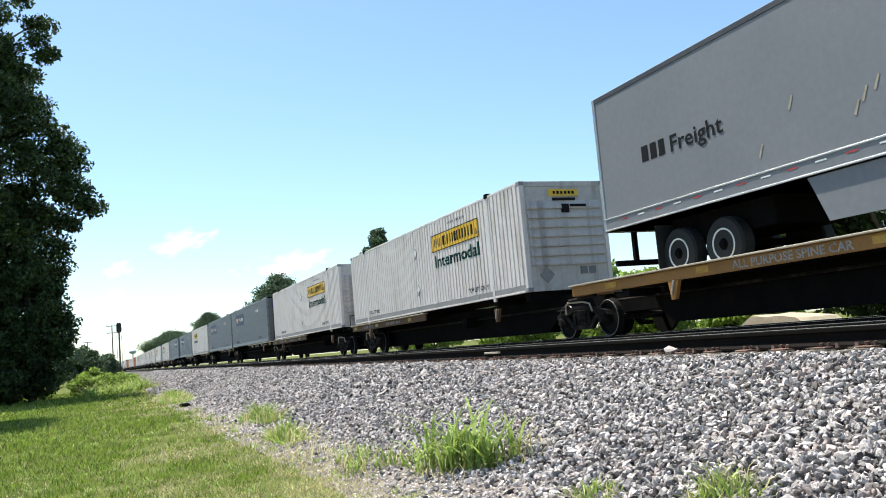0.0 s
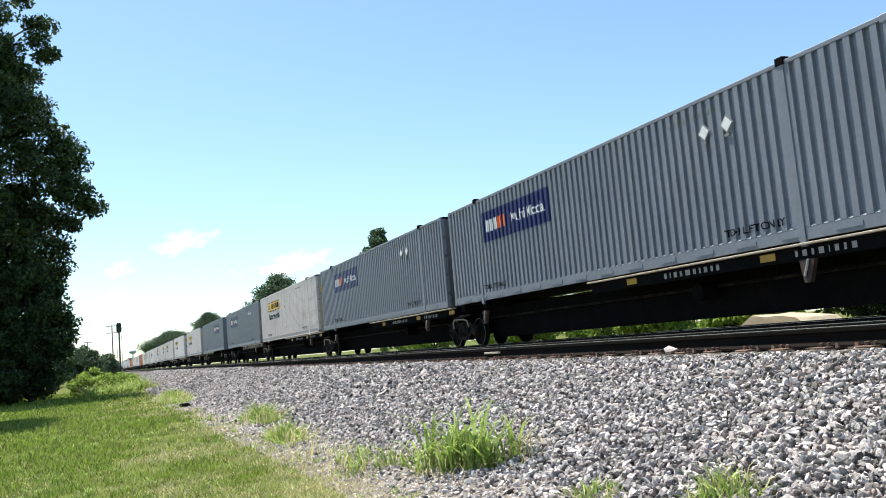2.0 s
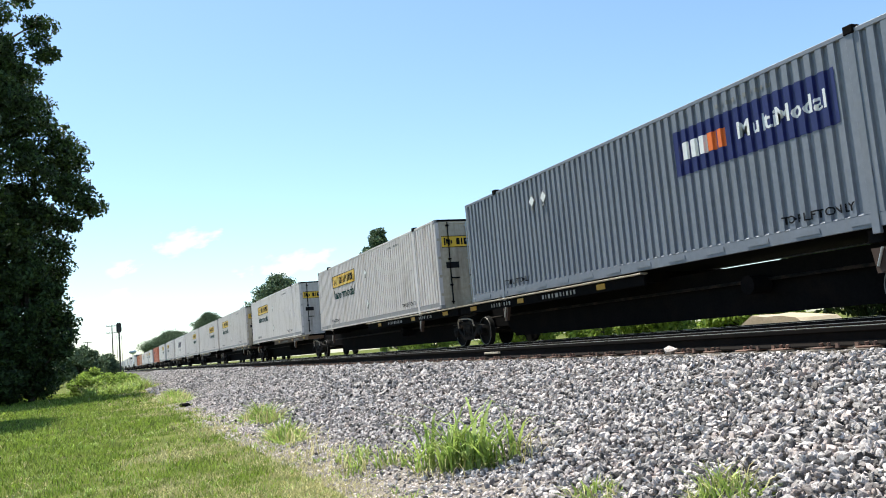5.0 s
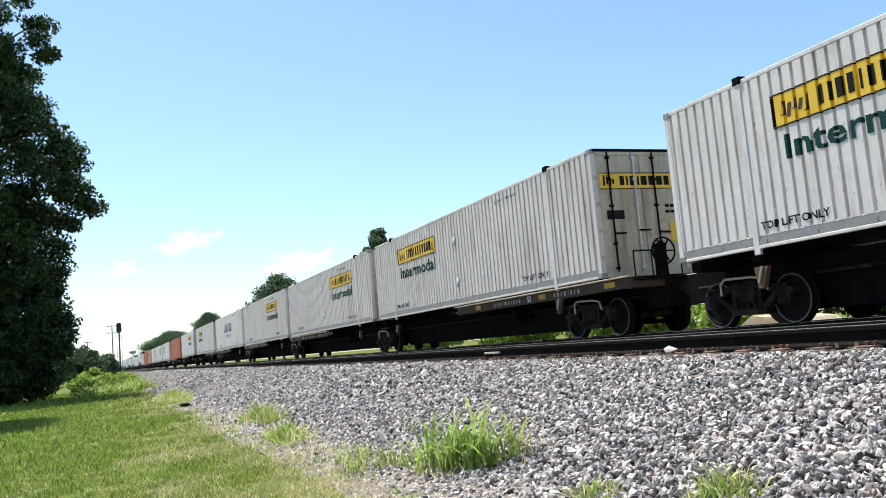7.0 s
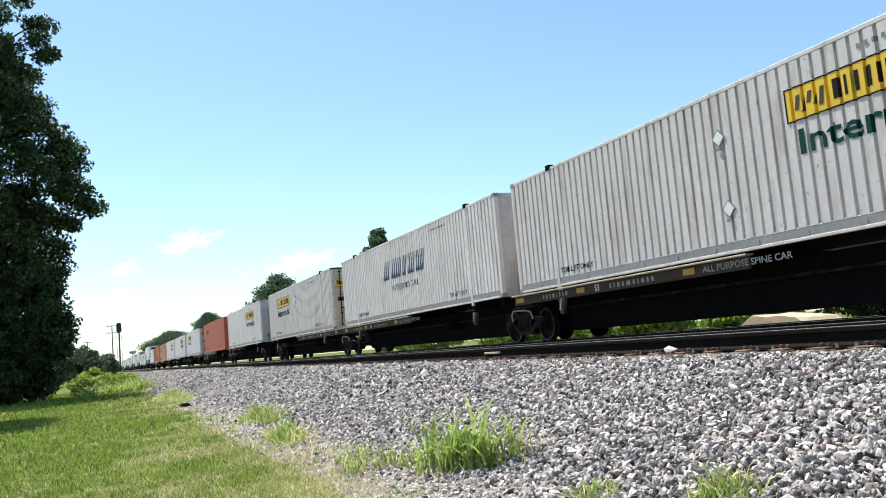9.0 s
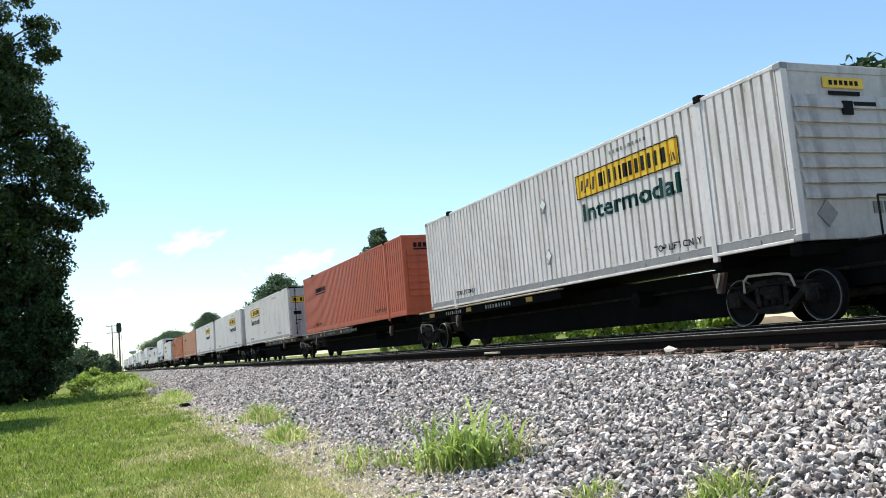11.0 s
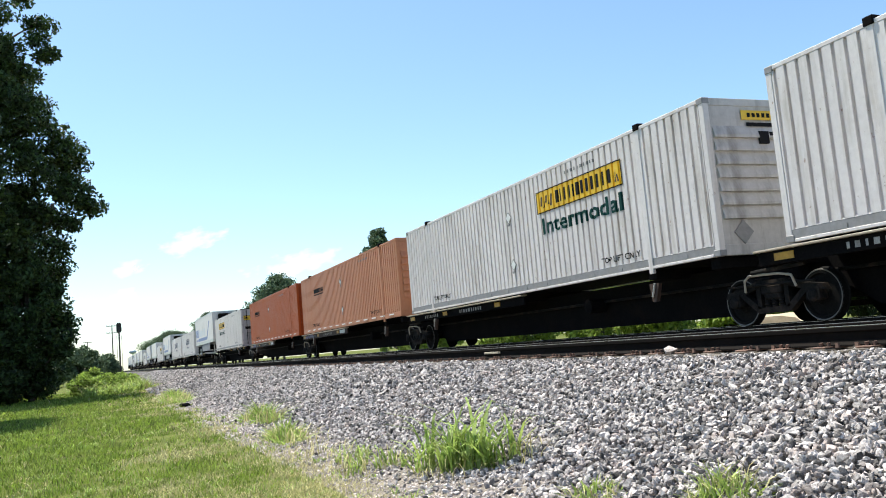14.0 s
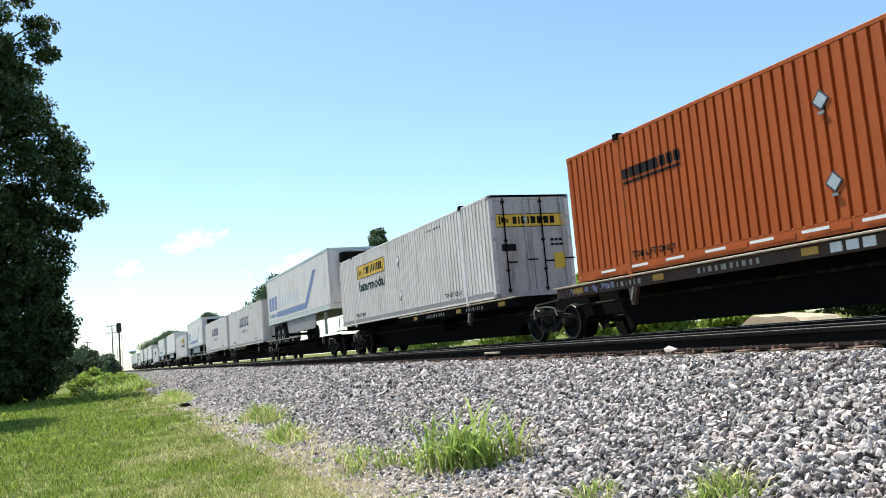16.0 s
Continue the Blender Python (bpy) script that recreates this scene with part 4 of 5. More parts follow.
def container(style):
    if style in made:
        return copy_thing(made[style], pose(0, 0, 0))
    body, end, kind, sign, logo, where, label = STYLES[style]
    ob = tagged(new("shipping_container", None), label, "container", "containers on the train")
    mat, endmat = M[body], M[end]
    groove["shape"] = BROAD if body == "grey" else NARROW
    side_panel(ob, mat)
    side_panel(ob, mat, True)
    part("roof", box(B(), 0.05, WIDE - 0.05, 0.05, LONG - 0.05, 2.80, 2.875, 0.01), mat, ob)
    part("floor", box(B(), 0.06, WIDE - 0.06, 0.06, LONG - 0.06, 0.02, 0.16), M["car_black"], ob, "dark underside")
    for x0, x1 in ((0.0, 0.07), (WIDE - 0.07, WIDE)):
        part("top_rail", box(B(), x0, x1, 0.13, LONG - 0.13, 2.825, 2.9, 0.008), mat, ob)
        white = body.startswith("white")
        bm = box(B(), x0 + 0.006, x1 - 0.006, 0.13, LONG - 0.13, 0.05 if white else 0.0, 0.20, 0.006)
        if white:
            part("bottom_flange", box(B(), x0 - 0.012, x1 + 0.012, 0.18, LONG - 0.18, -0.002, 0.05, 0.006), mat, ob, "bright worn lower lip")
        for i in range(14):
            y = 0.9 + i * 1.08
            if x0 == 0.0:
                box(bm, -0.006, 0.01, y, y + 0.5, 0.06, 0.14)
        part("bottom_rail", bm, M["rail_grime"] if body.startswith("white") else mat, ob)
        for y0 in (0.0, LONG - 0.13):
            post = part("corner_post", box(B(), x0 if x0 == 0 else WIDE - 0.13, 0.13 if x0 == 0 else WIDE, y0, y0 + 0.13, 0, TALL, 0.008), mat, ob)
        for y0 in (-0.006, LONG - 0.172):
            for z in (-0.004, TALL - 0.115):
                xa = -0.008 if x0 == 0 else WIDE - 0.155
                part("corner_casting", box(B(), xa, xa + 0.163, y0, y0 + 0.178, z, z + 0.12, 0.012), M["rail_grime"] if body.startswith("white") else mat, ob, "corner casting")
        for y in LIFT:
            bm = box(B(), -0.012 if x0 == 0 else x1 - 0.05, 0.05 if x0 == 0 else x1 + 0.012, y - 0.07, y + 0.07, -0.10, 2.9, 0.008)
            part("lifting_post", bm, mat, ob)
            xa = -0.03 if x0 == 0 else x1 - 0.14
            part("lifting_casting", box(B(), xa, xa + 0.17, y - 0.09, y + 0.09, 2.83, 2.965, 0.015), M["car_black"], ob, "dark top casting")
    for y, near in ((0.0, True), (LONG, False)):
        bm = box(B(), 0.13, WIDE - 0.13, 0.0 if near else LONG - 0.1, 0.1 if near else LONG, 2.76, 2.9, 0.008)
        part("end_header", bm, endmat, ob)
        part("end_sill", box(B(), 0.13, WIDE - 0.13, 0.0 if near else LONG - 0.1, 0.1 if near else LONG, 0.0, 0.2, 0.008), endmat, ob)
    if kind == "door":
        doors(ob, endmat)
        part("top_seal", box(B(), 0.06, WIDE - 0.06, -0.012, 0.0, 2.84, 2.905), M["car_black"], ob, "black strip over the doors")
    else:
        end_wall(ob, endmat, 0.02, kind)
    end_wall(ob, mat, LONG - 0.02, "ribs" if kind == "door" else "plain", False)
    if sign:
        end_sign(ob, sign)
    {"bull": logo_bull, "violet": logo_violet, "swift": logo_swift, "block": logo_block}[logo](ob, where)
    lift_marks(ob, M["ink"])
    if logo in ("bull", "block") and body != "red":
        y = 8.05 if body != "orange" else 8.7
        placard(ob, y, 2.05, M["white_ink"] if logo == "bull" else M["steel"])
        placard(ob, y - 0.05, 0.78, M["white_ink"] if logo == "bull" else M["steel"])
    if logo == "violet":
        y = 4.0 if where > 5 else 12.0
        placard(ob, y, 2.25, M["white_ink"])
        placard(ob, y - 0.6, 2.25, M["white_ink"])
    if body in ("orange", "pale_orange"):
        for i in range(13):
            part("reflector", sheet(B(), 0.8 + i * 1.15, 1.35 + i * 1.15, 0.10, 0.15, 0.012, 0, True), M["white_ink"], ob)
    made[style] = ob
    return ob


# ---- trailers ----
def trailer(style):
    key = "trailer_" + style
    if key in made:
        return copy_thing(made[key], pose(0, 0, 0))
    label = {"grey": "scuffed grey road trailer with dark lettering on a spine car",
             "check": "white road trailer with blue tick stripe on spine car",
             "plain": "plain white road trailer riding on a spine car"}[style]
    ob = tagged(new("road_trailer", None), label, "trailer", "trailers on the train")
    mat = M["white"] if style != "grey" else M["trailer_grey"]
    z0, z1 = 1.22, 4.17
    part("body", box(B(), 0.0, WIDE, 0.0, LONG, z0 + 0.28, z1, 0.03), mat, ob)
    part("top_rail", box(B(), -0.012, WIDE + 0.012, -0.012, LONG + 0.012, z1 - 0.10, z1 + 0.012, 0.01), M["dark_trim"] if style == "grey" else M["steel"], ob, "metal top rail")
    part("side_rail", box(B(), -0.015, WIDE + 0.015, -0.01, LONG + 0.01, z0 + 0.02, z0 + 0.30, 0.012), M["trailer_grey"] if style == "grey" else M["steel"], ob, "metal lower side rail")
    for i in range(27):
        part("reflector", sheet(B(), 0.2 + i * 0.58, 0.42 + i * 0.58, z0 + 0.19, z0 + 0.217, 0.02, 0, True), M["white_ink"] if i % 2 else M["lamp_red"], ob)
    for za in (z0 + 0.02, z0 + 0.265):
        part("rub_rail", box(B(), -0.03, WIDE + 0.03, 0.0, LONG, za, za + 0.035, 0.006), M["steel"], ob, "bright metal rub rail")
    part("rear_frame", box(B(), -0.02, WIDE + 0.02, LONG - 0.06, LONG + 0.03, z0, z1 + 0.02, 0.012), M["steel"], ob, "metal rear door frame")
    for x0, x1 in ((0.08, WIDE / 2 - 0.01), (WIDE / 2 + 0.01, WIDE - 0.08)):
        part("door", box(B(), x0, x1, LONG + 0.03, LONG + 0.06, z0 + 0.12, z1 - 0.1, 0.006), mat, ob, "rear door leaf")
    part("nose_panel", box(B(), 0.1, WIDE - 0.1, -0.05, 0.0, z0 + 0.3, z1 - 0.1, 0.02), mat, ob)
    if style == "check":
        part("cooling_unit", box(B(), 0.55, WIDE - 0.55, -0.5, -0.05, z0 + 1.0, z1 - 0.25, 0.06), M["car_black"], ob, "dark refrigeration unit")
    # running gear
    for y in (LONG - 2.10, LONG - 3.38):
        part("axle", tube(B(), (0.15, y, 0.5), (WIDE - 0.15, y, 0.5), 0.07), M["car_black"], ob)
        for x in (0.20, WIDE - 0.50):
            prof = [(0.0, 0.30), (0.0, 0.46), (0.05, 0.5), (0.25, 0.5), (0.30, 0.46), (0.30, 0.30)]
            w = part("wheel", lathe(B(), (x, y, 0.5), "x", prof, 28), M["rubber"], ob, "black road tyre")
            part("rim", lathe(B(), (x - 0.012 if x < 1 else x + 0.25, y, 0.5), "x", [(0.008, 0.262), (0.0, 0.268), (0.0, 0.294), (0.02, 0.298), (0.02, 0.262), (0.008, 0.262)], 24, False), M["white_ink"], w, "white rim edge")
            part("hub", lathe(B(), (x - 0.004 if x < 1 else x + 0.26, y, 0.5), "x", [(0.0, 0.08), (0.02, 0.23), (0.03, 0.26)], 20), M["car_black"], w)
    part("bogie_frame", box(B(), 0.5, WIDE - 0.5, LONG - 4.4, LONG - 1.6, 0.7, z0, 0.02), M["car_black"], ob)
    bm = box(B(), 0.12, WIDE - 0.12, LONG - 0.12, LONG - 0.02, 0.48, 0.60, 0.01)
    for x in (0.6, WIDE - 0.7):
        box(bm, x, x + 0.1, LONG - 0.12, LONG - 0.02, 0.6, z0, 0.005)
    part("rear_guard", bm, M["car_black"], ob, "rear underride guard")
    bm = prism(B(), [(10.52, z0), (10.2, z0 - 0.72), (3.6, z0 - 0.72), (3.2, z0)], "x", 0.03, 0.06)
    part("side_skirt", bm, mat if style == "grey" else M["rail_grime"], ob, "grey side skirt panel")
    for x in (0.35, WIDE - 0.47):
        part("landing_leg", box(B(), x, x + 0.12, 2.7, 2.85, 0.12, z0, 0.01), M["steel"], ob)
    part("mud_flap", box(B(), 0.05, 0.65, LONG - 1.65, LONG - 1.63, 0.25, z0 - 0.1), M["rubber"], ob)
    if style == "grey":
        bm = side_bars(B(), 13.85, 14.6, 2.42, 2.74, (1, 0.9, 0.85), 0.3, 0.004, 0, True)
        part("emblem", bm, M["ink"], ob, "three dark bars")
        letter_parts(ob, side_text("Freight", 13.7, 2.42, 0.33, 1.5, 0.006, 0.009, True), M["ink"], "dark letter")
        for y, z in ((10.65, 2.36), (9.44, 1.92), (9.28, 2.08), (9.06, 2.18), (11.4, 1.75)):
            part("scuff", prism(B(), [(y, z), (y + 0.04, z + 0.02), (y - 0.06, z + 0.22), (y - 0.09, z + 0.21)], "x", -0.006, 0.0), M["ledge"], ob, "bare metal scrape")
        part("panel_seam", box(B(), -0.004, 0.0, 8.0, 8.02, z0 + 0.3, z1 - 0.1), M["steel"], ob)
    if style == "check":
        for k in range(3):
            part("emblem", sheet(B(), 13.1 + k * 0.9, 13.85 + k * 0.9, 2.10, 2.95, 0.004, 0.08, True), M["light_blue"], ob, "blue bar")
        part("stripe", sheet(B(), 5.3, 13.2, 1.62, 1.95, 0.005, 0, True), M["light_blue"], ob, "long blue stripe")
        part("stripe", sheet(B(), 5.02, 5.75, 1.62, 3.45, 0.007, 2.5, True), M["light_blue"], ob, "rising blue tick stripe")
        for k in range(5):
            part("bar", sheet(B(), 13.4 + k * 0.45, 13.75 + k * 0.45, 1.66, 1.88, 0.005, 0, True), M["light_blue"], ob)
        for k in range(7):
            part("bar", sheet(B(), 6.9 + k * 0.85, 7.3 + k * 0.85, 2.15, 2.85, 0.003, 0.1, True), M["pale_blue"], ob, "faint pale blue bar")
    made[key] = ob
    return ob


# ---- spine cars ----
def truck_frame(ob, y, mat=None):
    """A two-axle truck under a car, at y."""
    bm = B()
    for x in (0.30, 2.17):
        prism(bm, [(y - 1.14, 0.50), (y - 1.08, 0.60), (y - 0.62, 0.66), (y - 0.34, 0.76), (y + 0.34, 0.76), (y + 0.62, 0.66), (y + 1.08, 0.60), (y + 1.14, 0.50),
                   (y + 0.95, 0.52), (y + 0.60, 0.56), (y + 0.32, 0.65), (y - 0.32, 0.65), (y - 0.60, 0.56), (y - 0.95, 0.52)], "x", x, x + 0.14)
        prism(bm, [(y - 0.80, 0.54), (y - 0.66, 0.56), (y - 0.30, 0.30), (y + 0.30, 0.30), (y + 0.66, 0.56), (y + 0.80, 0.54), (y + 0.36, 0.20), (y - 0.36, 0.20)], "x", x + 0.01, x + 0.13)
        for k in (-1, 1):
            box(bm, x + 0.01, x + 0.13, y + k * 0.32 - 0.05, y + k * 0.32 + 0.05, 0.28, 0.68)
            prism(bm, [(y + k * 0.9 - 0.15, 0.36), (y + k * 0.9 - 0.13, 0.56), (y + k * 0.9 + 0.13, 0.56), (y + k * 0.9 + 0.15, 0.36), (y + k * 0.9 + 0.10, 0.34), (y + k * 0.9 - 0.10, 0.34)], "x", x - 0.02, x + 0.14)
        box(bm, x - 0.02, x + 0.14, y - 0.24, y + 0.24, 0.52, 0.66, 0.02)
    box(bm, 0.3, 2.3, y - 0.2, y + 0.2, 0.42, 0.72, 0.03)
    tr = part("truck", bm, M["truck"], ob, "cast steel two-axle truck")
    for s in (-1, 1):
        for x, d in ((0.47, 1), (2.12, -1)):
            prof = [(0.0, 0.10), (0.0, 0.16), (0.03, 0.18), (0.045, 0.335), (0.0, 0.35), (0.0, 0.42), (0.11, 0.425), (0.135, 0.45), (0.14, 0.30), (0.14, 0.1)]
            wh = part("wheel", lathe(B(), (x if d == 1 else x - 0.0, y + s * 0.9, 0.42), "x", [(h * d, r) for h, r in prof], 32), M["wheel"], tr, "worn steel wheel")
            part("wheel_rim", lathe(B(), (x, y + s * 0.9, 0.42), "x", [(-0.003 * d, 0.392), (-0.006 * d, 0.41), (0.012 * d, 0.4215), (0.03 * d, 0.40)], 32, False), M["tread"], tr, "bright wheel rim")
        part("axle_box", lathe(B(), (0.24, y + s * 0.9, 0.42), "x", [(0.0, 0.07), (0.02, 0.10), (0.14, 0.11)], 16), M["truck"], tr)
        part("axle", tube(B(), (0.4, y + s * 0.9, 0.42), (2.2, y + s * 0.9, 0.42), 0.08), M["truck"], tr)
    for k in (-0.16, 0.0, 0.16):
        bm = B()
        for i in range(5):
            lathe(bm, (0.36, y + k, 0.29 + i * 0.045), "z", [(0, 0.05), (0.02, 0.062), (0.04, 0.05)], 10)
        part("spring", bm, M["truck"], tr, "coil spring")
    bm = B()
    bend = [(0.24, y - 0.62, 0.60), (0.22, y - 0.56, 0.79), (0.20, y - 0.30, 0.84), (0.20, y + 0.38, 0.86), (0.22, y + 0.52, 0.78), (0.24, y + 0.55, 0.58)]
    for p, q in zip(bend, bend[1:]):
        tube(bm, p, q, 0.022, None, 6)
    part("bent_bar", bm, M["ledge"], tr, "pale bent bar over the side frame")
    part("brake_beam", tube(B(), (0.26, y - 1.0, 0.66), (0.26, y + 1.0, 0.70), 0.02), M["truck"], tr, "brake rod")
    return tr


def spine_car(gap_before, gap_after, first, last, look_kind, far_plate, low):
    """One platform; y = 0 is the near end of the load. first / last: the ends of a whole car, with couplers and a truck of their own."""
    key = ("spine", round(gap_before, 1), round(gap_after, 1), first, last, look_kind, far_plate, low)
    if key in made:
        return copy_thing(made[key], pose(0, 0, 0))
    label = {"brown": "grimy brown spine rail car on two-axle trucks", "yellow": "worn yellow spine rail car with pale lettering",
             "black": "black grimy spine rail car with yellow marks",
             "tan": "faded tan-brown spine rail car with stencilled marks",
             "marked": "dark brown spine rail car with white marks and spray paint"}[look_kind]
    ob = tagged(new("spine_car", None), label, "rail car", "spine cars")
    y0, y1 = -gap_before / 2, LONG + gap_after / 2
    if first:
        y0 += 0.35
    if last:
        y1 -= 0.35
    plate = {"brown": M["car_brown"], "yellow": M["car_yellow"], "black": M["car_black"], "tan": M["car_tan"], "marked": M["car_brown"]}[look_kind]
    top = 0.96 if low else 1.12
    o = [(y0, 0.52), (y0, top), (y1, top), (y1, 0.52), (LONG - 0.3, 0.52), (LONG - 0.8, 0.20), (0.8, 0.20), (0.3, 0.52)]
    part("centre_sill", prism(B(), o, "x", 0.92, 1.67), M["car_black"], ob, "deep black centre sill")
    if look_kind == "yellow":
        pa, pb = y0 + 0.12, y1 - 0.12
    elif far_plate:
        pa, pb = LONG - 8.4, min(y1 - 0.05, LONG + 1.15)
    else:
        pa, pb = max(y0 + 0.05, -1.15), 8.4
    bm = box(B(), 0.06, 0.12, pa, pb, 0.98, 1.20, 0.008)
    ya = pb - 0.4 if far_plate else pa
    box(bm, 0.12, 0.95, ya, ya + 0.4, 0.98, 1.16)
    part("side_plate", bm, plate, ob)
    part("ledge", box(B(), -0.03, 0.16, pa - 0.02, pb + 0.02, 1.205, 1.24, 0.006), M["ledge"], ob, "worn pale top edge")
    part("side_plate", box(B(), WIDE - 0.12, WIDE - 0.06, pa, pb, 0.98, 1.20, 0.008), plate, ob)
    along = lambda y: LONG - y if far_plate else y
    for y in (0.15, LIFT[0], 8.1, LIFT[1], LONG - 0.45):
        part("cross_bearer", box(B(), 0.1, WIDE - 0.1, y, y + 0.26, 0.80 if low else 1.06, 0.975 if low else 1.255, 0.01), M["car_black"], ob)
    if low:
        part("deck", box(B(), 0.16, WIDE - 0.16, 0.5, LONG - 0.5, 0.97, 1.0, 0.005), M["car_black"], ob, "dark running deck")
    for y in (LIFT[0], LIFT[1]):
        bm = prism(B(), [(y - 0.16, 0.98), (y + 0.16, 0.98), (y + 0.10, 0.62), (y - 0.02, 0.62)], "x", 0.02, 0.10)
        part("bracket", bm, plate if look_kind != "black" else M["car_brown"], ob, "hanging support bracket")
        part("hook", tube(B(), (0.0, y - 0.05, 0.98), (0.0, y + 0.06, 0.72), 0.02), M["steel"], ob)
    part("air_pipe", tube(B(), (0.78, y0 + 0.5, 0.80), (0.78, y1 - 0.5, 0.80), 0.03), M["truck"], ob)
    part("air_reservoir", lathe(B(), (0.62, 5.2, 0.72), "x", [(-0.25, 0.05), (-0.22, 0.17), (0.2, 0.17), (0.23, 0.05)], 16), M["car_black"], ob)
    for y, w in ((along(-0.15), 0.42), (along(2.9), 0.34), (along(6.8), 0.34)):
        part("reflector", box(B(), 0.044, 0.058, y - w / 2, y + w / 2, 1.04, 1.16), M["amber"], ob, "amber yellow reflector patch")
    if look_kind == "yellow":
        letter_parts(ob, side_text("ALL PURPOSE SPINE CAR", 12.45, 1.02, 0.15, 2.6, 0.004, -0.05, True), M["stencil"], "pale stencilled letter")
    else:
        bm = side_bars(B(), along(1.7) - 0.6, along(1.7) + 0.6, 1.04, 1.14, (0.35, 0.6, 0.3, 0.65, 0.12, 0.5, 0.3, 0.6), 0.6, -0.05, 0, True)
        tagged(part("serial_marking", bm, M["stencil"], ob, "pale stencilled marks"), kind="stuff")
        bm = side_bars(B(), along(4.9) - 0.8, along(4.9) + 0.8, 1.04, 1.14, (0.5, 0.25, 0.6, 0.45, 0.9, 0.5, 0.3, 0.6, 0.4, 0.5), 0.6, -0.05, 0, True)
        tagged(part("serial_marking", bm, M["stencil"], ob, "pale stencilled marks"), kind="stuff")
        if look_kind == "brown":
            letter_parts(ob, side_text("53", along(3.6) + 0.1, 1.03, 0.15, None, 0.004, -0.05, True), M["white_ink"], "pale stencilled figure")
    if far_plate and look_kind == "brown":
        letter_parts(ob, side_text("ALL PURPOSE SPINE CAR", along(6.2) - 1.0, 1.04, 0.12, 2.2, 0.003, -0.05, True), M["stencil"], "pale stencilled letter")
    if look_kind == "marked":
        for k in range(3):
            bm = box(B(), 0.040, 0.058, along(7.4) - 0.3 * k - 0.03, along(7.4) - 0.3 * k + 0.19, 1.02, 1.17)
            part("bar", bm, M["white_ink"], ob, "white painted mark")
        bm = B()
        for k in range(16):
            y = pb - 0.5 - k * 0.13 + rng.uniform(-0.03, 0.03)
            z = rng.uniform(0.99, 1.06)
            prism(bm, [(y, z), (y + 0.03, z), (y + rng.uniform(-0.08, 0.12), z + 0.12), (y - 0.05, z + 0.12)], "x", 0.048, 0.058)
        tagged(part("graffiti", bm, M["graffiti"], ob, "faded violet spray paint scrawl"), kind="stuff")
    if first:
        truck_frame(ob, 1.15)
        bm = tube(B(), (1.3, y0, 0.88), (1.3, y0 - 0.3, 0.88), 0.09)
        box(bm, 1.18, 1.42, y0 - 0.42, y0 - 0.22, 0.74, 1.02, 0.03)
        part("coupler", bm, M["truck"], ob)
        # brake wheel and grab rails on the end platform
        part("end_platform", box(B(), 0.15, WIDE - 0.15, y0 - 0.02, y0 + 0.45, 1.13, 1.17, 0.01), M["car_black"], ob)
        bm = B()
        yb, cx, cz, r = y0 + 0.02, 0.95, 1.72, 0.29
        rim = [(cx + r * math.cos(k * math.pi / 9), yb, cz + r * math.sin(k * math.pi / 9)) for k in range(18)]
        for k in range(18):
            tube(bm, rim[k], rim[(k + 1) % 18], 0.02, None, 6)
        for k in range(3):
            tube(bm, rim[k * 3], rim[k * 3 + 9], 0.018, None, 6)
        box(bm, cx - 0.12, cx + 0.12, yb + 0.03, yb + 0.2, 1.17, 1.9, 0.02)
        part("brake_wheel", bm, M["car_black"], ob, "black hand brake wheel and housing")
        for x in (0.2, 1.4):
            bm = tube(B(), (x, y0 + 0.05, 1.15), (x, y0 + 0.05, 1.75), 0.018, None, 6)
            tube(bm, (x, y0 + 0.05, 1.75), (x + 0.45, y0 + 0.05, 1.75), 0.018, None, 6)
            tube(bm, (x + 0.45, y0 + 0.05, 1.75), (x + 0.45, y0 + 0.05, 1.15), 0.018, None, 6)
            part("grab_rail", bm, M["truck"], ob)
    else:
        truck_frame(ob, y0)
        part("joint_casting", box(B(), 0.95, 1.65, y0 - 0.5, y0 + 0.5, 0.74, 1.06, 0.05), M["truck"], ob, "articulated joint casting")
        part("joint_bar", tube(B(), (0.2, y0 - 0.9, 0.95), (0.2, y0 + 0.3, 0.90), 0.04), M["truck"], ob)
    if last:
        truck_frame(ob, LONG - 1.3)
        bm = tube(B(), (1.3, y1, 0.88), (1.3, y1 + 0.3, 0.88), 0.09)
        part("coupler", bm, M["truck"], ob)
    made[key] = ob
    return ob


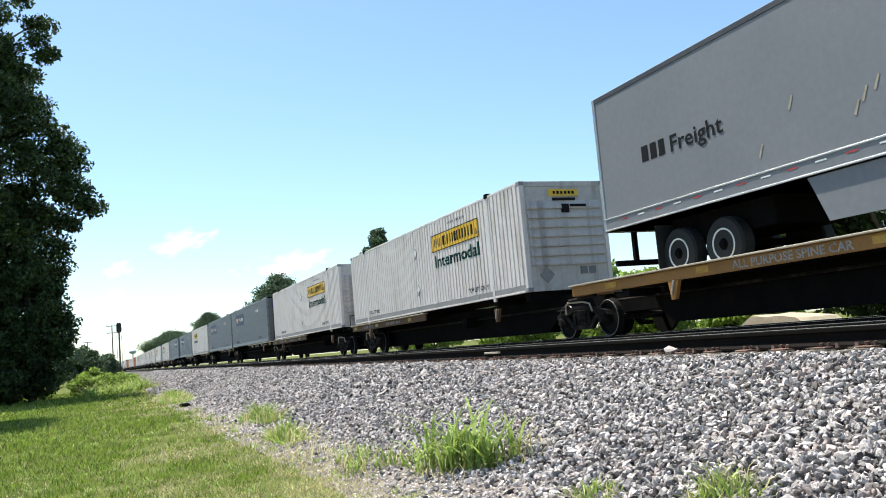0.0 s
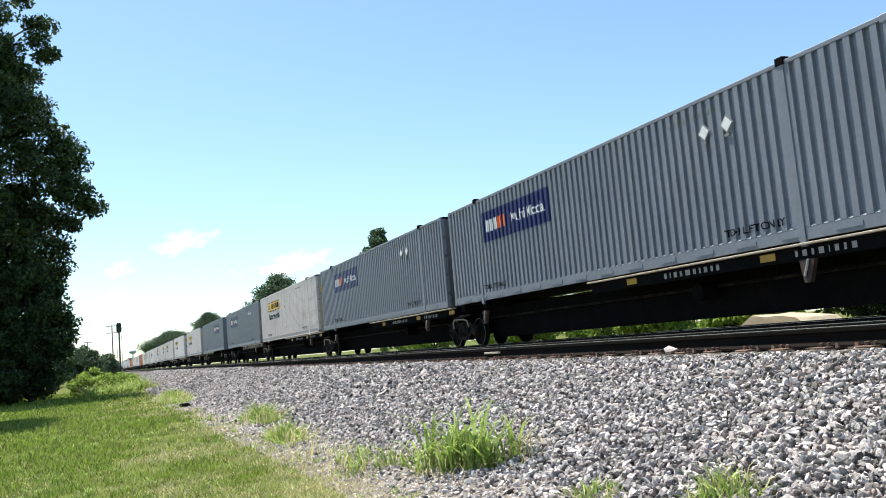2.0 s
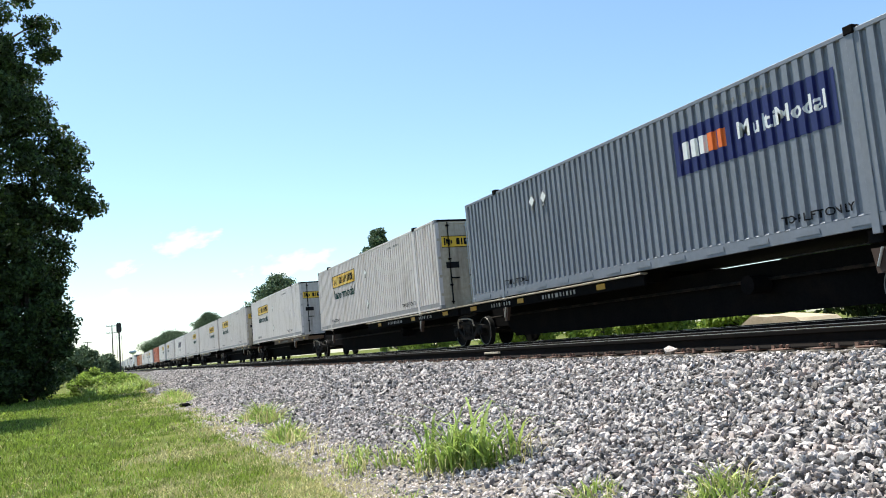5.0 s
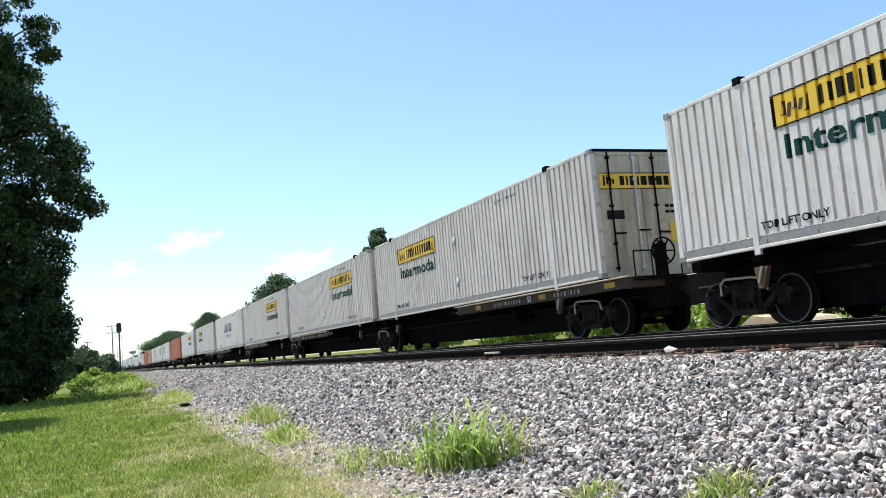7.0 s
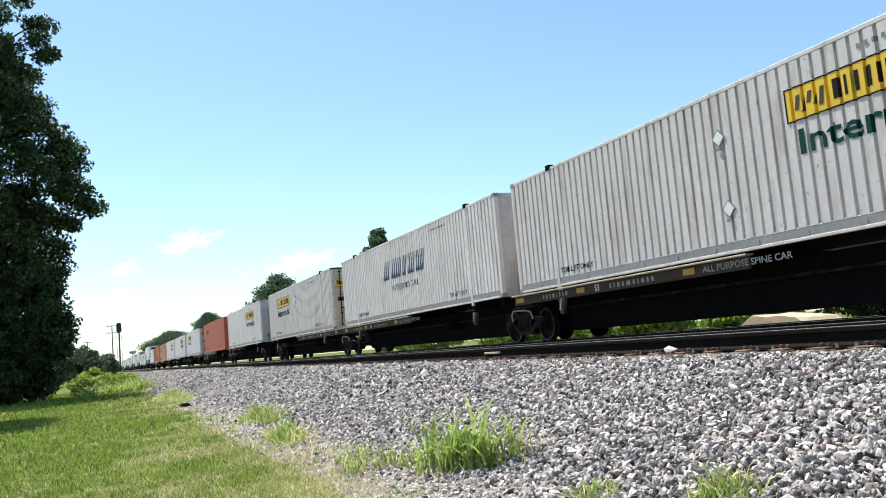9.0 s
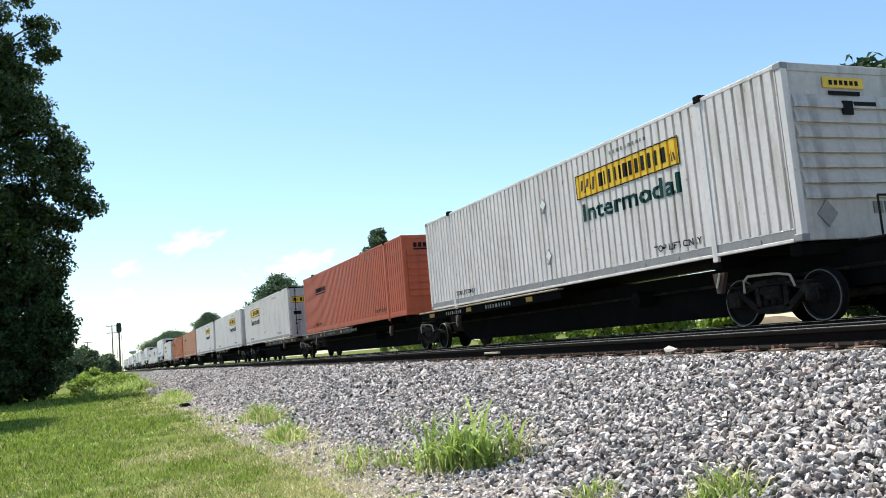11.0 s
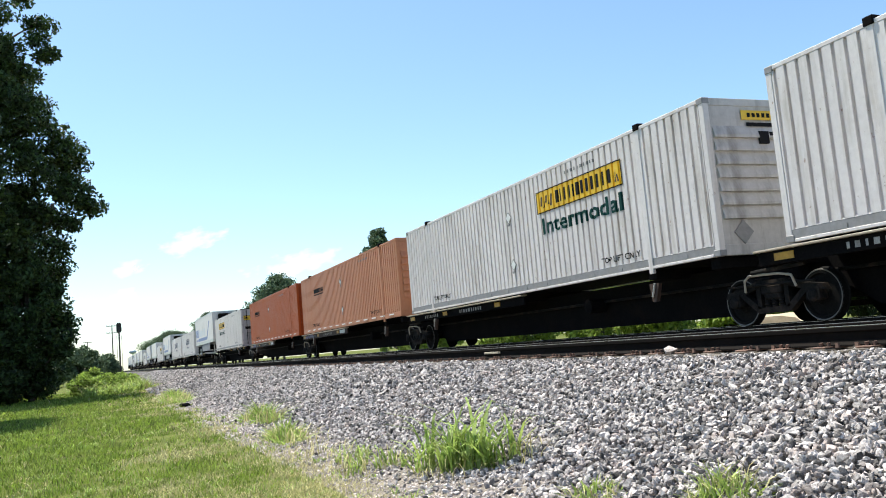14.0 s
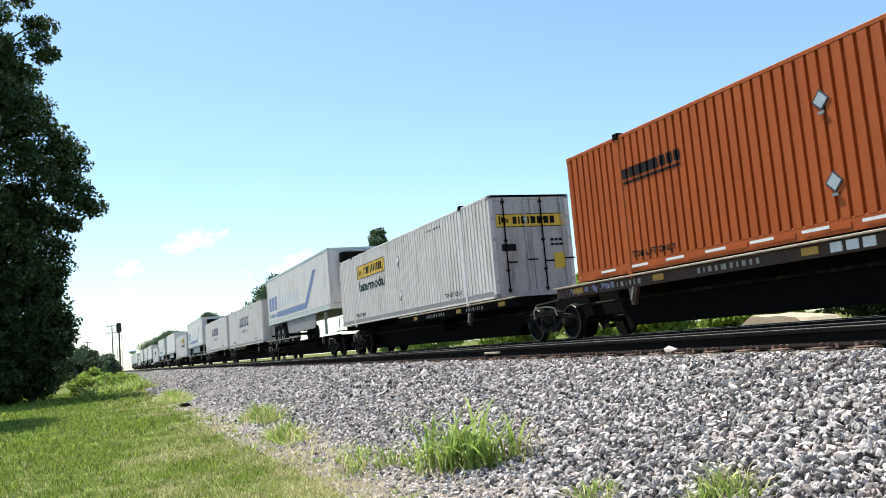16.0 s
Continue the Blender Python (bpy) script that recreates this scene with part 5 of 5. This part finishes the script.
# the train, from its head: kind of load, near end along the track at the clip's start, kind of car
TRAIN = [("trailer_grey", -0.46, "yellow"), ("white_ribs", 19.50, "tan"), ("white_ribs", 37.80, "tan"), ("grey_door", 56.35, "black"),
         ("grey_door", 73.13, "black"), ("worn_door", 90.41, "black"), ("grey_door", 107.55, "brown"), ("grey_ribs", 126.42, "black"),
         ("worn_door", 145.11, "black"), ("white_door", 165.75, "tan"), ("worn_door", 184.60, "brown"), ("worn_ribs", 201.57, "brown"),
         ("worn_ribs", 218.55, "brown"), ("plain_white", 235.74, "brown"), ("worn_door", 253.99, "brown"), ("white_ribs", 273.50, "black"),
         ("red", 292.13, "brown"), ("white_door", 312.58, "brown"), ("white_ribs", 330.95, "black"), ("white_ribs", 348.67, "black"),
         ("pale_orange", 366.00, "marked"), ("orange", 383.40, "marked"), ("white_door", 403.93, "black"), ("trailer_check", 422.10, "black"),
         ("plain_white", 440.70, "black"), ("plain_white", 458.50, "black"), ("trailer_check", 477.70, "black"), ("white_ribs", 496.70, "black"),
         ("trailer_plain", 515.20, "black"), ("trailer_check", 537.70, "black"), ("plain_white", 556.70, "black"), ("trailer_plain", 578.70, "black"),
         ("trailer_check", 598.70, "black"), ("trailer_plain", 620.70, "black"), ("plain_white", 640.70, "black"), ("trailer_plain", 660.70, "black"),
         ("trailer_check", 680.70, "black"), ("trailer_plain", 700.70, "black")]
ENDS = {2, 7, 10, 15, 18, 23, 28, 33}      # loads at the head of a new car
SPEED = 24.0
CARRIED = []


def make_train():
    for i, (kind, near, car_kind) in enumerate(TRAIN):
        before = near - (TRAIN[i - 1][1] + LONG) if i else 4.0
        after = TRAIN[i + 1][1] - (near + LONG) if i + 1 < len(TRAIN) else 2.0
        car = spine_car(before, after, i in ENDS, i + 1 in ENDS, car_kind, not kind.endswith("door"), kind.startswith("trailer"))
        CARRIED.append((car, near, 0.0))
        if kind.startswith("trailer"):
            CARRIED.append((trailer(kind.split("_")[1]), near, 1.0))
        else:
            CARRIED.append((container(kind), near, 1.278))


# ---- surroundings ----
def make_signal():
    ob = tagged(new("railway_signal", None), "black railway signal head on a slim mast", "signal")
    ob.location = (1.45, 75.0, GROUND)
    part("mast", tube(B(), (0, 0, -0.1), (0, 0, 4.9), 0.075, 0.06, 12), M["mast"], ob)
    bm = B()
    prism(bm, [(0.21 * math.cos(a), 4.85 + (0.22 if math.sin(a) > 0 else -0.22) + 0.21 * math.sin(a)) for a in [2 * math.pi * k / 20 for k in range(20)]], "y", -0.05, 0.05)
    head = part("signal_head", bm, M["signal"], ob, "black oval backboard")
    for z in (4.68, 5.02):
        part("hood", tube(B(), (0, 0.05, z), (0, 0.35, z), 0.11, 0.12, 12), M["signal"], head)
    part("ladder", box(box(B(), -0.2, -0.17, 0.1, 0.13, 0.2, 4.2), 0.17, 0.2, 0.1, 0.13, 0.2, 4.2), M["mast"], ob)
    part("base_plate", box(B(), -0.25, 0.25, -0.25, 0.25, -0.1, 0.15, 0.02), M["steel"], ob)
    for x in (0.75, 1.45):
        cab = tagged(part("relay_cabinet", box(B(), x - 1.1, x - 0.75, 74.6, 74.95, GROUND - 0.05, GROUND + 0.95, 0.02), M["signal"]), "small dark relay cabinet beside the signal", "cabinet")


def utility_pole(x, y, top, arms, label):
    ob = tagged(new("utility_pole", None), label, "utility pole", "utility poles")
    ob.location = (x, y, GROUND)
    h = top - GROUND
    part("pole", tube(B(), (0, 0, -0.2), (0, 0, h), 0.16, 0.11, 10), M["wood"], ob)
    for k in range(arms):
        z = h - 0.3 - k * 1.5
        arm = part("crossarm", box(B(), -1.2, 1.2, -0.07, 0.07, z - 0.07, z + 0.07, 0.01), M["wood"], ob)
        for px in (-1.1, -0.5, 0.5, 1.1):
            part("insulator", lathe(B(), (px, 0, z + 0.07), "z", [(0, 0.05), (0.1, 0.07), (0.18, 0.03)], 8), M["steel"], arm)
    return ob


def make_surroundings():
    lobes = [(x + 8.0, rng.uniform(-1.2, 1.2), z + 1.3) for x, z in (
        (-1.7, 12.9), (-1.2, 12.2), (-0.75, 9.6), (-1.1, 10.3), (-1.8, 11), (-2, 10), (-2.4, 12), (-1.5, 8.4), (-2.3, 8.8), (-3, 11), (-3, 9),
        (-2.7, 20.4), (-2.4, 18.3), (-3.1, 19.3), (-1.5, 13.0), (-2.2, 13.2), (-1.9, 12.4), (-0.4, 9.5), (-1.0, 9.8), (-2.3, 6.2), (-2.6, 5.2), (-2.8, 4.2), (-2.9, 3.0), (-2.9, 1.6), (-2.5, 7.4),
        (-2.8, 18.3), (-3.2, 20.5), (-3.6, 17.5), (-3.8, 22), (-2.3, 7.0), (-2.5, 5.8), (-3.0, 14.2), (-3.8, 15.6))]
    tree(-7.7, 52.0, GROUND, 27.0, 6.0, 520, 300, 0.135, "tall dark-leaved tree reaching the ground beside the lawn", low=0.02, trunk=0.45, clump_size=1.0,
         grow=lobes)
    tree(-3.5, 50.5, GROUND, 8.4, 2.1, 130, 240, 0.125, "dense dark bushy tree at the lawn's edge", low=0.0, trunk=0.2, clump_size=0.8)
    tree(-6.2, 32.0, GROUND, 17.0, 2.9, 150, 130, 0.17, "leafy tree beside the lawn, casting shade", low=0.4, trunk=0.25, clump_size=0.9)
    tree(-6.8, 49.5, GROUND, 7.0, 3.0, 120, 150, 0.17, "dense dark bushy tree at the lawn's edge", low=0.0, trunk=0.2, clump_size=0.9)
    tree(-5.3, 49.0, GROUND, 2.6, 1.5, 60, 150, 0.14, "low dark bush at the lawn's edge", low=0.0, trunk=0.06, clump_size=0.6)
    tree(-9.6, 48.5, GROUND, 6.0, 3.2, 110, 150, 0.17, "dense dark bushy tree at the lawn's edge", low=0.0, trunk=0.2, clump_size=0.9)
    # behind the train
    tree(22.5, 18.2, -0.6, 8.0, 4.2, 170, 170, 0.15, "dense sunlit green tree behind the tracks", low=0.02, trunk=0.25, clump_size=0.8)
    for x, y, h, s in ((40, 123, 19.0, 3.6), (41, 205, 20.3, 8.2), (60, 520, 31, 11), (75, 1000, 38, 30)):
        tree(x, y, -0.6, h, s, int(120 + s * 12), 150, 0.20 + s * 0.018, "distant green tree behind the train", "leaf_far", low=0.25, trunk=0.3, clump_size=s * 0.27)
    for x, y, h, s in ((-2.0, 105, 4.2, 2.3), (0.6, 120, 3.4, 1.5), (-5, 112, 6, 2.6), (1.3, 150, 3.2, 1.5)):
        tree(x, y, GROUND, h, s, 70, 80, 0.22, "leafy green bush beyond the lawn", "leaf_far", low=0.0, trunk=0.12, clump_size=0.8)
    for x, y, h, r in ((24, 33, 3.6, 2.6), (25, 39, 4.2, 3.0), (24, 46, 3.4, 2.8), (26, 54, 4.5, 3.4), (25, 64, 3.8, 3.2), (26, 76, 4.4, 3.6), (25, 28, 2.2, 2.0), (26, 12, 3.0, 2.4)):
        tree(x, y, -0.62, h, r, 60, 90, 0.16, "leafy green shrub in the verge behind the tracks", "leaf_bright", low=0.0, trunk=0.08, clump_size=0.7)
    for k in range(26):
        x, y = rng.uniform(-1.0, 2.3), rng.uniform(52, 78)
        weeds("tall_weeds", x, y, rng.uniform(0.4, 0.9), rng.uniform(0.6, 1.8), 420, rng.uniform(0.7, 1.15), 0.022, "tall yellow-green weeds at the end of the lawn")
    for x, y, h, r in ((-0.9, 54, 1.2, 0.8), (0.1, 56, 1.1, 0.9), (1.0, 59, 1.1, 0.8), (-0.5, 59, 1.6, 1.0), (1.6, 63, 1.0, 0.8)):
        tree(x, y, GROUND, h, r, 34, 80, 0.10, "low yellow-green bush at the end of the lawn", "leaf_bright", low=0.0, trunk=0.04, clump_size=0.35)
    tuft("grass_clump", ((3.06, 7.62, 0.15, 62), (3.24, 7.38, 0.16, 74), (2.92, 7.95, 0.13, 30), (3.3, 7.85, 0.18, 44), (3.48, 7.2, 0.12, 20)), 0.82, 0.0145,
         "bright green clump of tall grass on the ballast")
    tuft("dry_stalks", ((3.1, 7.6, 0.5, 90), (2.6, 8.9, 0.5, 110), (3.5, 7.1, 0.35, 50), (2.3, 10.5, 0.6, 90), (2.7, 12.0, 0.4, 50)), 0.34, 0.005, "dry straw stalks among the grass clump", "straw")
    tuft("grass_clump", ((2.74, 8.7, 0.12, 30), (2.55, 9.1, 0.16, 34), (2.48, 9.6, 0.12, 20), (2.75, 9.6, 0.10, 26), (2.9, 8.45, 0.08, 20), (2.3, 8.6, 0.12, 22)), 0.38, 0.009, "small green grass clump on the ballast")
    weeds("grass_clump", 2.95, 17.4, 0.35, 1.3, 380, 0.45, 0.016, "green grass clump on the ballast's edge")
    weeds("grass_clump", 2.57, 13.2, 0.25, 0.9, 380, 0.36, 0.013, "green grass clump on the ballast's edge")
    weeds("grass_clump", 3.55, 4.4, 0.24, 0.26, 240, 0.24, 0.008, "low grass tuft among the stones")
    weeds("grass_clump", 3.25, 5.45, 0.22, 0.3, 150, 0.18, 0.008, "low grass tuft among the stones")
    weeds("grass_clump", 2.5, 34, 0.5, 4.0, 1500, 0.45, 0.016, "green weeds at the foot of the ballast")
    weeds("track_weeds", 18.0, 30, 1.2, 24, 9000, 0.30, 0.02, "grassy verge behind the tracks")
    for k in range(12):
        x, y = rng.uniform(-1.3, 2.0), rng.uniform(49, 58)
        tuft("tall_weeds", ((x, y, rng.uniform(0.3, 0.6), 90), (x + 0.5, y + 0.8, 0.4, 60)), rng.uniform(0.75, 1.35) * (1.0 if x < 1 else 0.75), 0.03, "tall yellow-green weeds at the end of the lawn")
    make_signal()
    utility_pole(2.45, 200, 10.4, 2, "wooden utility pole with two crossarms")
    utility_pole(-3.4, 260, 9.2, 1, "distant wooden utility pole with a crossarm")
    tank = tagged(new("water_tower", None), "distant water tower with a rounded tank", "water tower")
    tank.location = (49, 1500, -0.6)
    part("tank", lathe(B(), (0, 0, 0), "z", [(26.5, 1.5), (28.0, 5.0), (30.0, 6.2), (32.2, 4.8), (33.4, 0.8)], 20), M["tank"], tank, smooth=True)
    part("column", tube(B(), (0, 0, -0.2), (0, 0, 27.0), 0.8, 1.0, 12), M["tank"], tank)
    bm = B()
    prism(bm, [(-1.8, 0.0), (-0.9, 0.72), (0.7, 0.88), (2.1, 0.0)], "x", -0.7, 0.7)
    bmesh.ops.subdivide_edges(bm, edges=bm.edges[:], cuts=2, use_grid_fill=True)
    for v in bm.verts:
        v.co += Vector((0, 0, 0.08 * noise.noise(v.co * 1.3))) if v.co.z > 0.1 else Vector()
    mound = tagged(part("dirt_mound", bm, M["dirt"]), "low pale heap of bare dirt behind the tracks", "dirt heap")
    mound.location = (17.2, 17.6, -0.68)
    v, f = ico()
    rock = tagged(raw("rock", v * np.array([0.075, 0.10, 0.055]) + rng.normal(0, 0.010, (12, 3)), f, M["pale_stone"]), "pale rock lying against the foot of the rail", "rock")
    rock.location = (6.40, 8.55, -0.165)
    # Concrete block; its shadow is put in as an all-black colour.
    block = tagged(part("dark_stone_block", box(B(), 2.2, 2.5, 27.4, 27.9, GROUND - 0.05, GROUND + 0.13, 0.04), M["car_black"]), "concrete block at the gravel's edge, coloured black for its shade", "block")


CLOUDS = []


def make_clouds():
    for x, y, z, w, h, tilt in ((268, 3000, 424, 205, 75, -9), (72, 3000, 341, 110, 50, -4), (55, 3000, 250, 90, 45, 0), (640, 3000, 330, 280, 80, -10), (180, 3000, 180, 420, 75, 0)):
        v = [(-w, 0, -h), (w, 0, -h), (w, 0, h), (-w, 0, h)]
        ob = tagged(raw("cloud_backdrop", v, [(0, 1, 2, 3)], M["cloud"]), "thin wisp of white cloud in the blue sky", "cloud", "clouds", "structure")
        CLOUDS.append((ob, x, y, z, tilt))


# how far the train lags behind an even pace, in metres, as the clip shows it
LAG = ((0.0, -0.28), (0.5, -0.3), (1.0, -0.8), (1.5, -0.15), (2.0, -0.4), (2.5, 1.2), (3.0, -0.1), (3.5, -0.5), (4.0, 0.3), (5.2, 0.0), (6.3, -0.30), (6.5, -0.28),
       (7.0, -0.85), (7.5, 0.08), (8.0, 0.43), (8.5, 0.35), (9.0, 1.0), (10.2, 0.5), (11.5, 0.35), (12.0, 0.05), (12.5, 0.55), (13.0, 0.15), (13.5, 0.6),
       (14.0, -0.76), (14.5, -1.0), (15.0, -0.3), (15.5, -0.4), (16.0, 1.2))


def motions():
    """The train rolls past and the clouds drift; the camera stands."""
    for ob, x, y, z, tilt in CLOUDS:
        walk(ob, [(t, pose(x - 4 + 2.3 * t, y, z, 0, tilt)) for t in (0.0, 8.0, 16.0)])
    times = sorted({k for k, _ in LAG} | {1 / FPS, 16.0 - 1 / FPS})
    lag = np.interp(times, [k for k, _ in LAG], [d for _, d in LAG])
    for ob, near, z in CARRIED:
        walk(ob, [(t, pose(SIDE_X, near - SPEED * t + d, z)) for t, d in zip(times, lag)])


bed = make_ground()
make_ballast(bed)
make_rails()
make_lawn()
make_lawn_tufts()
make_surroundings()
make_clouds()
make_train()
make_loose_stones(bed)
motions()
